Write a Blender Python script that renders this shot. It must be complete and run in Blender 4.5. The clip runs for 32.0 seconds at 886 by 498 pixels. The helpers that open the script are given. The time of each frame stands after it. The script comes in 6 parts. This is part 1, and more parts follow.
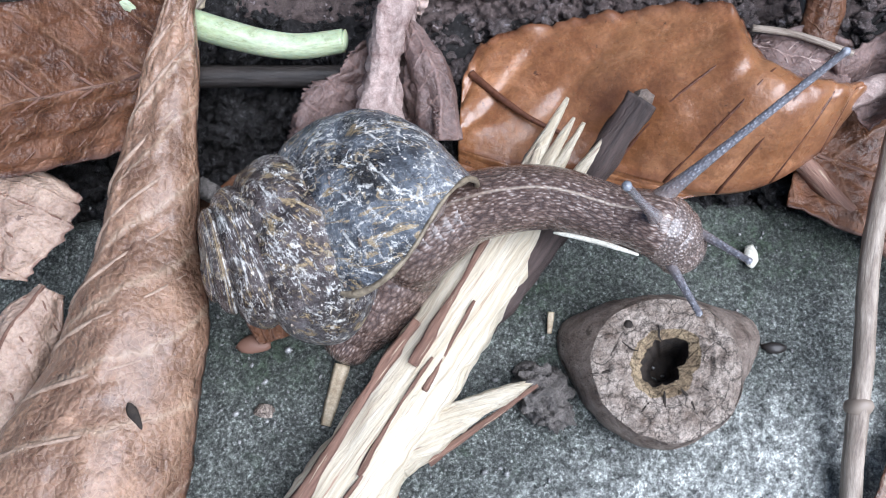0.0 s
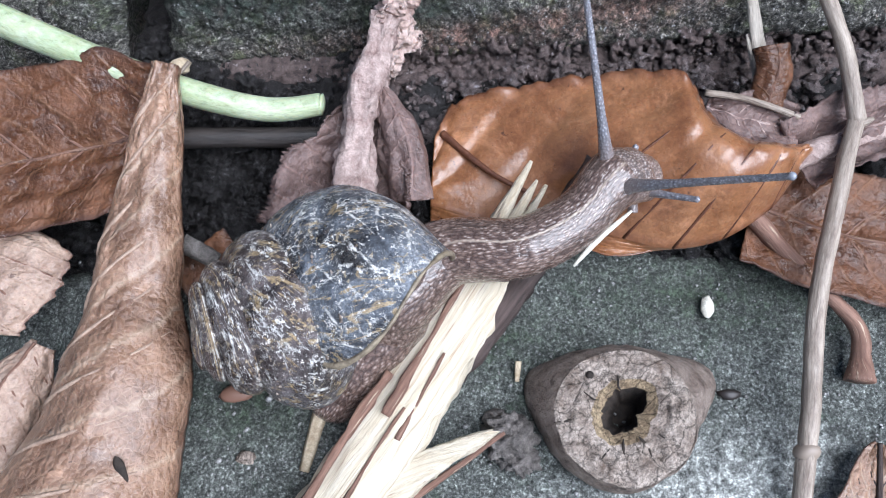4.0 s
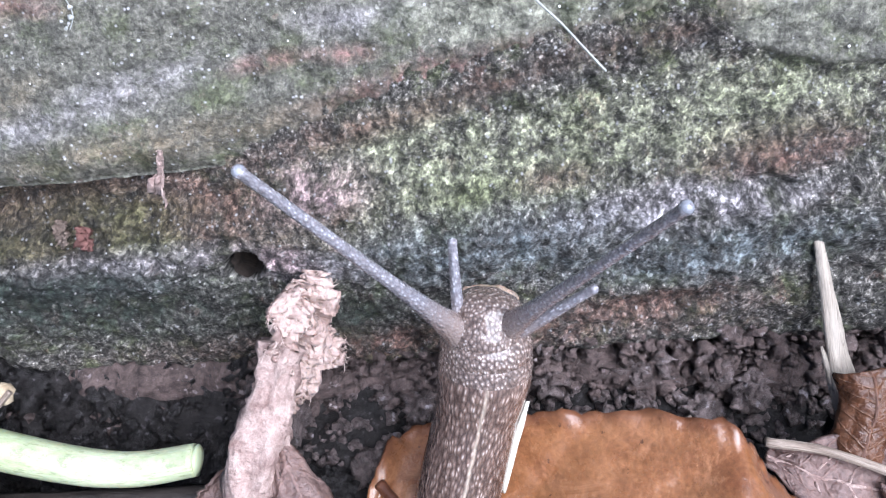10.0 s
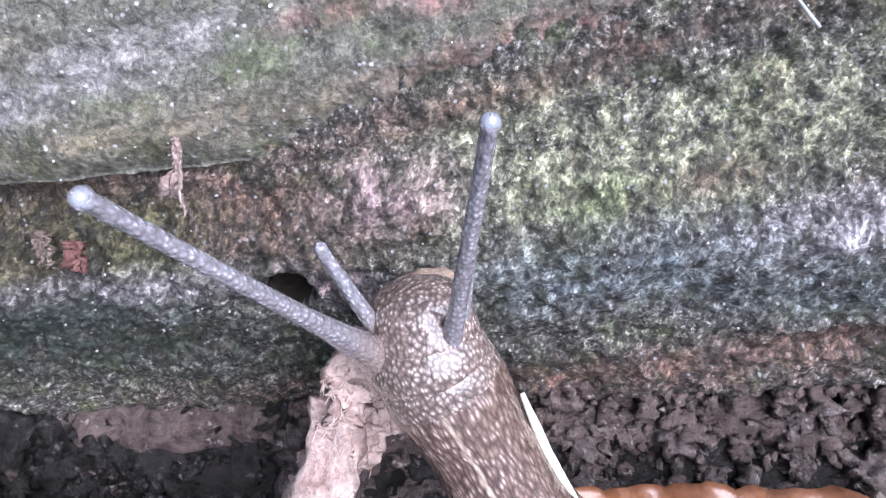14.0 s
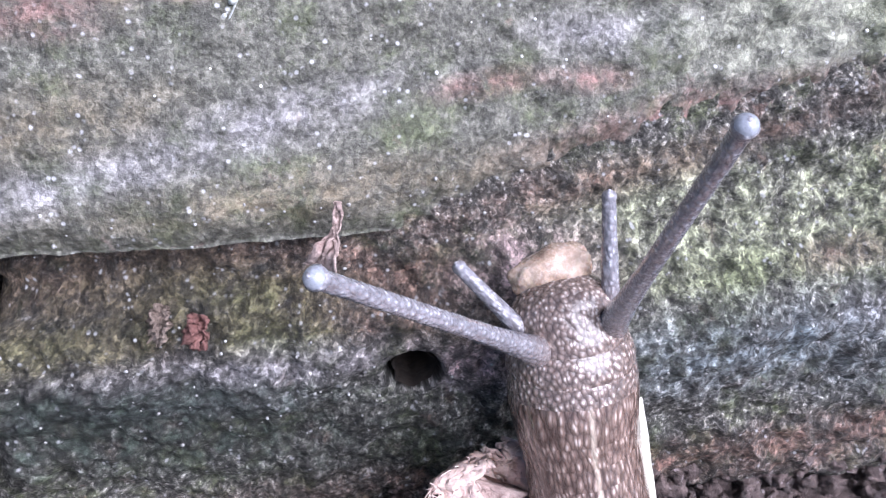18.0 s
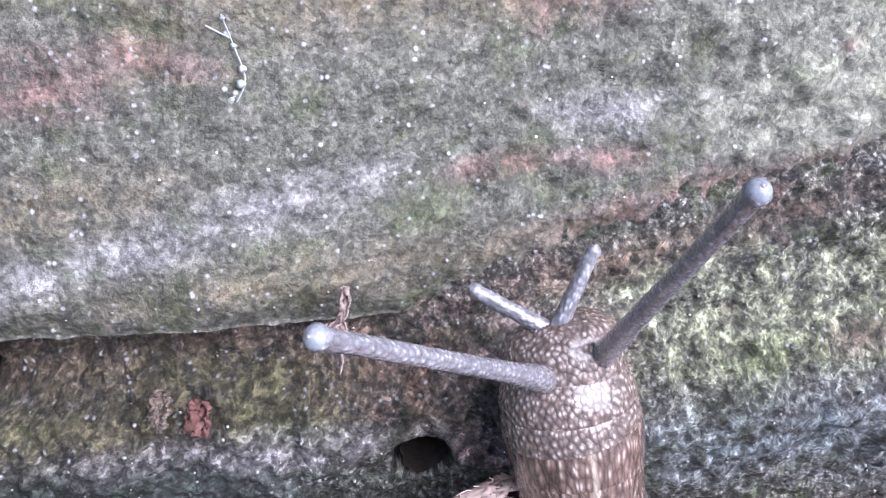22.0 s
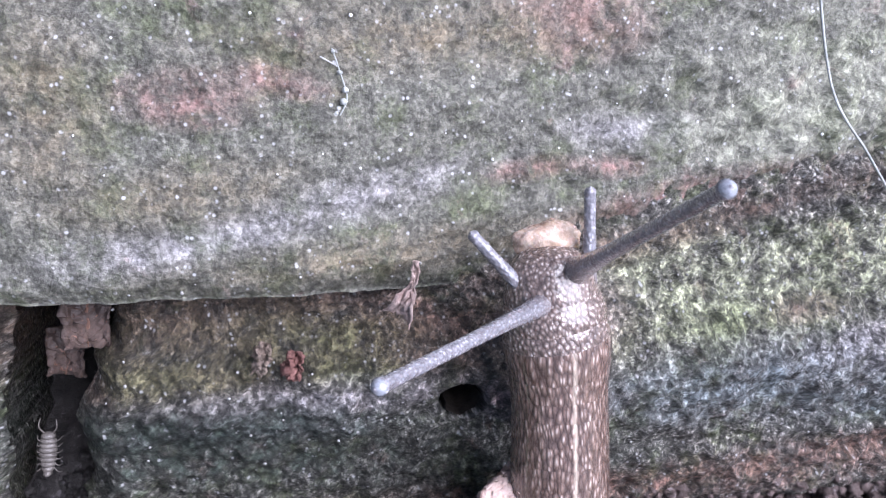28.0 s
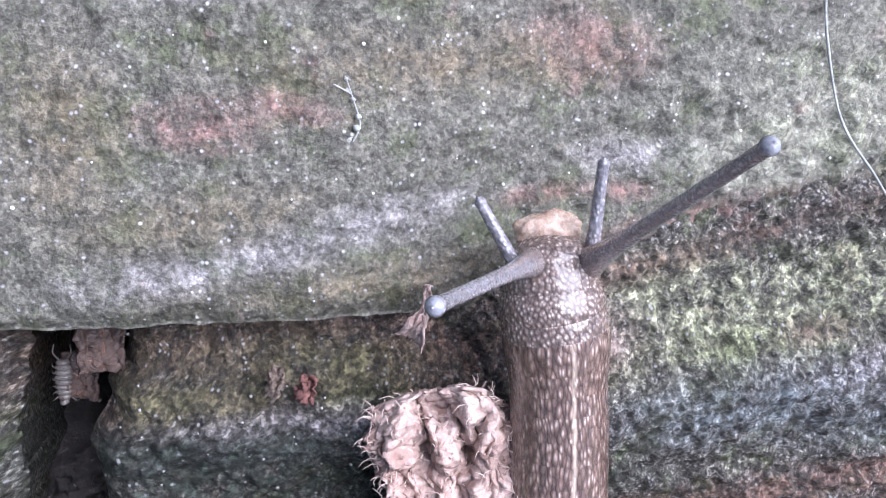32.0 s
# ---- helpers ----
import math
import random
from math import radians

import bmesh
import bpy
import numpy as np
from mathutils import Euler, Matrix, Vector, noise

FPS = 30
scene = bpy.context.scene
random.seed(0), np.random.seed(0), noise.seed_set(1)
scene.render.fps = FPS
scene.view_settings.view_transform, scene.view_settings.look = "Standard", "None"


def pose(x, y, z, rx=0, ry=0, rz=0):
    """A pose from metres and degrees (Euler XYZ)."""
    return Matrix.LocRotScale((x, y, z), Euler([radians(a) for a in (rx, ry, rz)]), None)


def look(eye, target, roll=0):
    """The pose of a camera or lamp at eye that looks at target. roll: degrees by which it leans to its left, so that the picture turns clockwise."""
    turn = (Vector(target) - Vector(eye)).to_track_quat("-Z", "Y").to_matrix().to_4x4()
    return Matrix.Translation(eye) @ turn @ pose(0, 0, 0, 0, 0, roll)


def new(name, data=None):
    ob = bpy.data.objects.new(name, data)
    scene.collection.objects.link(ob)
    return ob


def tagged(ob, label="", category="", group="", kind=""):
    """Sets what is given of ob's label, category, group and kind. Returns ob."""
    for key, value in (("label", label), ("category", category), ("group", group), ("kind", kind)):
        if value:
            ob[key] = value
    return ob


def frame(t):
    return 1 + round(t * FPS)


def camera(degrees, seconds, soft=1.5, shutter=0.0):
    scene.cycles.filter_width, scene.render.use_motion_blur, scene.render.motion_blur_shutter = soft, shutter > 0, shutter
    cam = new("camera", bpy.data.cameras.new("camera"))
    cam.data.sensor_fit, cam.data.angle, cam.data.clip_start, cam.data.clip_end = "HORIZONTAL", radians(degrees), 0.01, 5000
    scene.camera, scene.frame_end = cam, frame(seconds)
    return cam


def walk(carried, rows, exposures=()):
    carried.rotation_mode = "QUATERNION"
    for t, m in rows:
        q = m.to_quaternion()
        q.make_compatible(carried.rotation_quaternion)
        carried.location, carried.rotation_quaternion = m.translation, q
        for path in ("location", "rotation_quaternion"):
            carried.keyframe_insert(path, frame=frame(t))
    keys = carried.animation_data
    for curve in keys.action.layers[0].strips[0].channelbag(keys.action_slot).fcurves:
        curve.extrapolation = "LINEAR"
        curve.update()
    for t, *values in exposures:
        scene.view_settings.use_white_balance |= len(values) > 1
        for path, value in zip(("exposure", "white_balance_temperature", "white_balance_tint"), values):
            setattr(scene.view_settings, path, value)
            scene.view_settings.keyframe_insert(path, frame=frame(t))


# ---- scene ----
CM = 0.01
cam = camera(57, 32.0, soft=1.0)
# the hand-held camera's way: seconds, place in centimetres, turn in degrees
PATH = [
    (0, 5.813, -0.975, 10.640, 16.70, 2.66, 1.16),
    (0.5, 5.804, -1.138, 10.605, 17.15, 2.30, 0.98),
    (1, 5.872, -1.261, 10.726, 16.99, 2.20, 0.97),
    (1.5, 5.995, -1.472, 10.764, 16.99, 2.71, 1.05),
    (2, 6.028, -1.460, 10.858, 15.81, 2.13, 1.07),
    (2.5, 6.102, -1.609, 10.808, 16.23, 2.40, 0.93),
    (3, 6.143, -1.518, 10.846, 16.72, 2.18, 0.86),
    (3.5, 6.144, -1.198, 11.061, 17.09, 2.31, 0.79),
    (4, 6.129, -0.617, 11.350, 17.62, 2.30, 0.74),
    (4.5, 6.271, -0.361, 11.682, 18.69, 2.71, 0.99),
    (6.5, 6.553, 0.628, 12.185, 20.57, 5.13, 2.55),
    (7, 6.491, 1.094, 12.052, 20.48, 4.80, 2.11),
    (7.5, 6.314, 1.350, 11.710, 21.27, 4.12, 1.72),
    (8, 5.974, 1.432, 11.580, 22.26, 4.24, 1.64),
    (8.5, 6.051, 2.646, 10.085, 21.19, 3.67, 0.81),
    (9, 6.351, 3.475, 9.233, 20.65, 3.26, 0.13),
    (9.5, 6.520, 3.884, 9.099, 20.61, 3.27, -0.38),
    (10, 6.732, 3.841, 8.936, 21.08, 3.26, -0.61),
    (10.5, 6.519, 3.859, 8.933, 21.15, 3.07, -0.97),
    (11, 6.640, 3.927, 8.883, 21.24, 3.59, -0.94),
    (11.5, 6.650, 3.992, 8.976, 21.16, 3.61, -1.18),
    (12, 6.655, 3.965, 8.916, 21.53, 3.70, -1.15),
    (12.5, 6.477, 3.978, 8.962, 21.90, 3.24, -1.41),
    (13, 6.570, 4.233, 7.823, 22.58, 2.97, -1.39),
    (14, 5.912, 4.863, 7.286, 19.19, 3.63, -0.22),
    (16.5, 3.936, 4.496, 6.906, 26.46, -6.09, -4.64),
    (17, 3.890, 4.551, 6.944, 26.79, -5.56, -4.27),
    (17.5, 3.907, 4.592, 6.969, 27.37, -5.43, -4.15),
    (18, 4.066, 4.654, 6.998, 28.16, -5.09, -4.05),
    (18.5, 4.112, 4.736, 7.016, 28.31, -4.94, -3.97),
    (19, 4.074, 4.750, 7.008, 28.96, -4.94, -3.88),
    (19.5, 4.138, 4.800, 7.023, 29.04, -4.92, -3.83),
    (20, 4.139, 4.836, 7.045, 29.19, -4.85, -3.70),
    (20.5, 4.039, 4.923, 7.056, 29.14, -5.13, -3.75),
    (21, 4.060, 4.950, 7.030, 29.90, -4.78, -3.49),
    (21.5, 4.065, 4.961, 7.022, 30.59, -4.65, -3.39),
    (22, 4.084, 4.981, 7.002, 30.65, -4.67, -3.30),
    (22.5, 4.093, 4.989, 6.993, 30.50, -4.55, -3.07),
    (23, 4.110, 5.008, 6.975, 29.44, -4.99, -3.03),
    (23.5, 4.066, 4.953, 7.025, 29.65, -4.89, -2.78),
    (24, 4.043, 4.923, 7.053, 29.38, -4.47, -2.14),
    (24.5, 3.749, 4.707, 6.966, 32.44, -6.94, -4.21),
    (25, 3.162, 4.181, 7.908, 30.80, -9.69, -5.96),
    (25.5, 3.165, 4.182, 7.902, 31.17, -9.64, -5.69),
    (27.5, 3.122, 4.141, 7.947, 32.16, -9.14, -5.29),
    (28, 3.121, 4.150, 7.939, 32.00, -8.95, -5.12),
    (28.5, 3.114, 4.147, 7.947, 32.17, -8.91, -5.12),
    (29, 3.120, 4.151, 7.936, 32.17, -8.82, -5.05),
    (29.5, 3.116, 4.147, 7.939, 32.32, -9.07, -5.30),
    (30, 3.097, 4.128, 7.968, 32.74, -9.07, -5.32),
    (30.5, 3.085, 4.120, 7.971, 33.34, -8.91, -5.27),
    (31, 3.074, 4.108, 7.980, 33.69, -8.53, -5.02),
    (31.5, 3.083, 4.114, 7.977, 33.71, -8.32, -4.89),
    (32, 3.078, 4.114, 7.978, 33.75, -8.43, -4.99),
]
walk(cam, [(t, pose(x * CM, y * CM, z * CM, a, b, c)) for t, x, y, z, a, b, c in PATH], [(0, 0.56, 6000, 9), (4.5, 0.60, 6000, 9), (7, 0.84, 6050, 11), (13, 1.04, 6120, 17), (18, 1.15, 6120, 20), (25, 1.14, 6120, 20), (32, 1.10, 6120, 20)])

# ---------------------------------------------------------------- light
world = bpy.data.worlds.new("sky")
world.use_nodes = True
scene.world = world
nt = world.node_tree
sky = nt.nodes.new("ShaderNodeTexSky")
sky.sky_type, sky.sun_disc = "NISHITA", False
sky.sun_elevation, sky.sun_rotation = radians(57), radians(110)
back = nt.nodes["Background"]
back.inputs[1].default_value = 0.057
nt.links.new(sky.outputs[0], back.inputs[0])
sun = new("sun", bpy.data.lights.new("sun", "SUN"))
sun.data.energy, sun.data.angle, sun.data.color = 4.9, radians(60), (0.92, 0.93, 1.0)
sun.matrix_world = look((0.54, -0.24, 1.0), (0, 0, 0))

# ---------------------------------------------------------------- materials
def nodes_of(name):
    m = bpy.data.materials.new(name)
    m.use_nodes = True
    t = m.node_tree
    return m, t, t.nodes["Principled BSDF"]


def add(t, kind, **values):
    n = t.nodes.new(kind)
    for key, value in values.items():
        n.inputs[key.replace("_", " ")].default_value = value
    return n


def ramp(t, source, stops):
    n = t.nodes.new("ShaderNodeValToRGB")
    while len(n.color_ramp.elements) < len(stops):
        n.color_ramp.elements.new(0.5)
    for e, (p, c) in zip(n.color_ramp.elements, stops):
        e.position = p
        e.color = (*c, 1)
    t.links.new(source, n.inputs[0])
    return n.outputs[0]


def blend(t, how, factor, a, b):
    n = t.nodes.new("ShaderNodeMix")
    n.data_type, n.blend_type = "RGBA", how
    for slot, v in ((0, factor), (6, a), (7, b)):
        if hasattr(v, "links"):
            t.links.new(v, n.inputs[slot])
        elif slot == 0:
            n.inputs[0].default_value = v
        else:
            n.inputs[slot].default_value = (*v, 1)
    return n.outputs[2]


def coords(t, attribute=None, scale=(1, 1, 1)):
    """Object coordinates, or a vector stored on the mesh, in centimetres."""
    m = t.nodes.new("ShaderNodeMapping")
    if attribute:
        a = t.nodes.new("ShaderNodeAttribute")
        a.attribute_name = attribute
        t.links.new(a.outputs["Vector"], m.inputs[0])
        m.inputs["Scale"].default_value = scale
    else:
        a = t.nodes.new("ShaderNodeTexCoord")
        t.links.new(a.outputs["Object"], m.inputs[0])
        m.inputs["Scale"].default_value = [100 * s for s in scale]
    return m.outputs[0]


def noise_of(t, where, scale, detail=4, rough=0.6, distortion=0.0):
    n = add(t, "ShaderNodeTexNoise", Scale=scale, Detail=detail, Roughness=rough, Distortion=distortion)
    t.links.new(where, n.inputs["Vector"])
    return n.outputs[0]


def cells(t, where, scale, feature="F1"):
    n = add(t, "ShaderNodeTexVoronoi", Scale=scale)
    n.feature = feature
    t.links.new(where, n.inputs["Vector"])
    return n.outputs["Distance"]


def relief(t, bsdf, layers):
    """Bumps in a chain: (height, depth in centimetres, strength)."""
    last = None
    for height, depth, strength in layers:
        b = add(t, "ShaderNodeBump", Strength=strength, Distance=depth * CM)
        t.links.new(height, b.inputs["Height"])
        if last:
            t.links.new(last, b.inputs["Normal"])
        last = b.outputs[0]
    t.links.new(last, bsdf.inputs["Normal"])


def soft_oval(t, where, x, s, rx, rs, turn=0.0):
    """A soft oval on the wall round (x, s), 1 in its middle."""
    m = t.nodes.new("ShaderNodeMapping")
    m.vector_type = "TEXTURE"
    m.inputs["Location"].default_value = (x, s, 0)
    m.inputs["Rotation"].default_value = (0, 0, radians(turn))
    m.inputs["Scale"].default_value = (rx, rs, 1000)
    t.links.new(where, m.inputs[0])
    g = t.nodes.new("ShaderNodeTexGradient")
    g.gradient_type = "SPHERICAL"
    t.links.new(m.outputs[0], g.inputs[0])
    return g.outputs[1]


def stone_material(name, dark, mid_tone, light, moss, rust, moss_level=0.5, rust_level=0.6, pale_level=0.66, stains_and_shade=(), wet=0.5, attribute=None, harsh=1.0, glint=0.8):
    """Crumbly damp stone; ovals of real stain and of painted shade: (colour, strength, ovals)."""
    m, t, p = nodes_of(name)
    c = coords(t, attribute)
    big, mid, fine = noise_of(t, c, 0.8, 4, 0.6), noise_of(t, c, 5.0, 6, 0.72, 0.2), noise_of(t, c, 23.0, 5, 0.8)
    col = ramp(t, fine, ((0.5 - 0.14 / harsh, dark), (0.54, mid_tone), (0.54 + 0.14 / harsh, light)))
    col = blend(t, "MIX", ramp(t, noise_of(t, c, 1.9, 6, 0.75), ((moss_level, (0, 0, 0)), (moss_level + 0.12, (0.8,) * 3))), col, moss)
    col = blend(t, "MIX", ramp(t, noise_of(t, c, 2.3, 6, 0.75, 0.4), ((rust_level, (0, 0, 0)), (rust_level + 0.1, (0.75,) * 3))), col, rust)
    streaks = noise_of(t, coords(t, attribute, (0.45, 1.7, 1.7)), 1.5, 6, 0.7, 0.5)
    col = blend(t, "MIX", ramp(t, streaks, ((pale_level, (0, 0, 0)), (pale_level + 0.12, (0.7,) * 3))), col, (0.40, 0.41, 0.43))
    for colour, strength, ovals in stains_and_shade:
        for oval in ovals:
            soft = blend(t, "MULTIPLY", 1.0, soft_oval(t, c, *oval), ramp(t, mid, ((0.32, (0.0,) * 3), (0.62, (1.6 * strength,) * 3))))
            col = blend(t, "MIX", soft, col, colour)
    col = blend(t, "MULTIPLY", 0.9 * min(1.0, harsh), col, ramp(t, mid, ((0.34, (0.26,) * 3), (0.5, (0.9,) * 3), (0.64, (1.6,) * 3))))
    col = blend(t, "MULTIPLY", 0.8, col, ramp(t, fine, ((0.35, (1 - 0.65 * harsh,) * 3), (0.55, (1.1,) * 3), (0.7, (1.1 + 0.4 * harsh,) * 3))))
    for size in (21.0, 42.0):        # single grains, lighter and darker
        v = add(t, "ShaderNodeTexVoronoi", Scale=size)
        t.links.new(blend(t, "ADD", 0.05, c, noise_of(t, c, 9.0, 2)), v.inputs["Vector"])
        col = blend(t, "MULTIPLY", 0.75 * min(1.0, harsh), col, ramp(t, v.outputs["Color"], ((0.25, (0.5,) * 3), (0.5, (1.0,) * 3), (0.75, (1.75,) * 3))))
    pebbly = cells(t, c, 21.0)
    # wet glints painted into the colour as near-white specks, in patches
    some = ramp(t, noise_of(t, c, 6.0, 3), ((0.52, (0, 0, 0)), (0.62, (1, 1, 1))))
    painted_glints = blend(t, "MULTIPLY", 1.0, ramp(t, cells(t, c, 17.0), ((0.12, (glint,) * 3), (0.3, (0, 0, 0)))), some)
    col = blend(t, "MIX", painted_glints, col, (0.60, 0.61, 0.62))
    t.links.new(col, p.inputs["Base Color"])
    t.links.new(ramp(t, fine, ((0.38, (wet + 0.3,) * 3), (0.62, (wet - 0.22,) * 3))), p.inputs["Roughness"])
    relief(t, p, ((mid, 0.10, 0.7 * harsh), (pebbly, -0.035, 0.8 * harsh), (fine, 0.05, min(1.0, harsh)), (noise_of(t, c, 60.0, 3, 0.7), 0.025, min(1.0, harsh))))
    return m


def plain_material(name, dark, light, scale=6.0, rough=0.7, bump=0.03, stretch=(1, 1, 1), spots=None, shine=0.5, through_light=0.0, attribute=None):
    m, t, p = nodes_of(name)
    c = coords(t, attribute, stretch)
    a, b = noise_of(t, c, scale, 6, 0.7, 0.3), noise_of(t, c, scale * 6, 4, 0.7)
    col = blend(t, "MULTIPLY", 0.6, ramp(t, a, ((0.33, dark), (0.66, light))), ramp(t, b, ((0.3, (0.55,) * 3), (0.65, (1.2,) * 3))))
    if spots:
        col = blend(t, "MIX", ramp(t, noise_of(t, c, scale * 1.7, 5, 0.6), ((0.6, (0, 0, 0)), (0.68, (0.85,) * 3))), col, spots)
    t.links.new(col, p.inputs["Base Color"])
    t.links.new(ramp(t, b, ((0.3, (rough - 0.15,) * 3), (0.7, (min(1, rough + 0.15),) * 3))), p.inputs["Roughness"])
    p.inputs["Specular IOR Level"].default_value = shine
    if through_light:
        p.inputs["Transmission Weight"].default_value = 0.0
        p.inputs["Subsurface Weight"].default_value = through_light
        p.inputs["Subsurface Radius"].default_value = (0.004, 0.002, 0.001)
    relief(t, p, ((a, bump, 0.7), (b, bump * 0.35, 0.8)))
    return m


def leaf_material(name, dark, light, vein, edge=(0.10, 0.045, 0.025), rough=0.45, veins=9.0, crumple=1.0, grain=0.8, coat=0.0):
    """A dead leaf: the mesh carries 'leaf', u along the midrib 0..1, v across -1..1."""
    m, t, p = nodes_of(name)
    c, uv = coords(t), t.nodes.new("ShaderNodeAttribute")
    uv.attribute_name = "leaf"
    sep = t.nodes.new("ShaderNodeSeparateXYZ")
    t.links.new(uv.outputs["Vector"], sep.inputs[0])

    def calc(op, a, b=None):
        n = t.nodes.new("ShaderNodeMath")
        n.operation = op
        for slot, v in ((0, a), (1, b)):
            if v is None:
                continue
            if hasattr(v, "links"):
                t.links.new(v, n.inputs[slot])
            else:
                n.inputs[slot].default_value = v
        return n.outputs[0]

    across = calc("ABSOLUTE", sep.outputs[1])
    wobble = calc("MULTIPLY", noise_of(t, c, 1.2, 3), 0.08)
    along = calc("ADD", calc("SUBTRACT", sep.outputs[0], calc("MULTIPLY", across, 0.22)), wobble)
    saw = calc("ABSOLUTE", calc("SUBTRACT", calc("FRACT", calc("MULTIPLY", along, veins)), 0.5))
    side = ramp(t, saw, ((0.0, (1, 1, 1)), (0.035, (0.6,) * 3), (0.09, (0, 0, 0))))
    mid = ramp(t, across, ((0.0, (1, 1, 1)), (0.025, (0.8,) * 3), (0.05, (0, 0, 0))))
    net = cells(t, blend(t, "ADD", 0.2, c, noise_of(t, c, 2.0, 3)), 9.0, "DISTANCE_TO_EDGE")
    nets = ramp(t, net, ((0.0, (0.30,) * 3), (0.05, (0, 0, 0))))
    lines = blend(t, "LIGHTEN", 1.0, side, mid)
    patch, fine = noise_of(t, c, 1.6, 6, 0.7), noise_of(t, c, 22.0, 4, 0.7)
    col = ramp(t, patch, ((0.3, dark), (0.68, light)))
    col = blend(t, "MULTIPLY", 0.6, col, ramp(t, fine, ((0.3, (0.6,) * 3), (0.65, (1.2,) * 3))))
    col = blend(t, "MIX", ramp(t, noise_of(t, c, 3.1, 6, 0.7), ((0.62, (0, 0, 0)), (0.72, (0.75,) * 3))), col, edge)
    col = blend(t, "MIX", nets, col, [0.6 * a + 0.4 * b for a, b in zip(vein, light)])
    col = blend(t, "MIX", blend(t, "MULTIPLY", 1.0, lines, (0.4, 0.4, 0.4)), col, vein)
    blot = noise_of(t, c, 0.9, 6, 0.78, 0.6)
    col = blend(t, "MIX", ramp(t, blot, ((0.58, (0, 0, 0)), (0.70, (0.55,) * 3))), col, [min(1, 1.45 * v + 0.04) for v in light])
    col = blend(t, "MIX", ramp(t, noise_of(t, c, 7.0, 4, 0.7), ((0.66, (0, 0, 0)), (0.70, (0.8,) * 3))), col, [0.5 * v for v in edge])
    rim = ramp(t, across, ((0.93, (0, 0, 0)), (1.0, (0.7,) * 3)))
    col = blend(t, "MIX", rim, col, edge)
    t.links.new(col, p.inputs["Base Color"])
    t.links.new(ramp(t, noise_of(t, c, 1.7, 5, 0.65), ((0.38, (max(0.12, rough - 0.22),) * 3), (0.6, (rough + 0.22,) * 3))), p.inputs["Roughness"])
    p.inputs["Subsurface Weight"].default_value = 0.08
    p.inputs["Coat Weight"].default_value, p.inputs["Coat Roughness"].default_value = coat, 0.28
    p.inputs["Subsurface Radius"].default_value = (0.003, 0.0015, 0.0008)
    bulge = noise_of(t, c, 3.6, 3, 0.55)
    relief(t, p, ((bulge, 0.10, 0.6 * crumple), (lines, 0.02, 0.5), (net, 0.05, 0.45 * crumple), (patch, 0.10, 0.5 * crumple), (fine, 0.02, grain)))
    return m


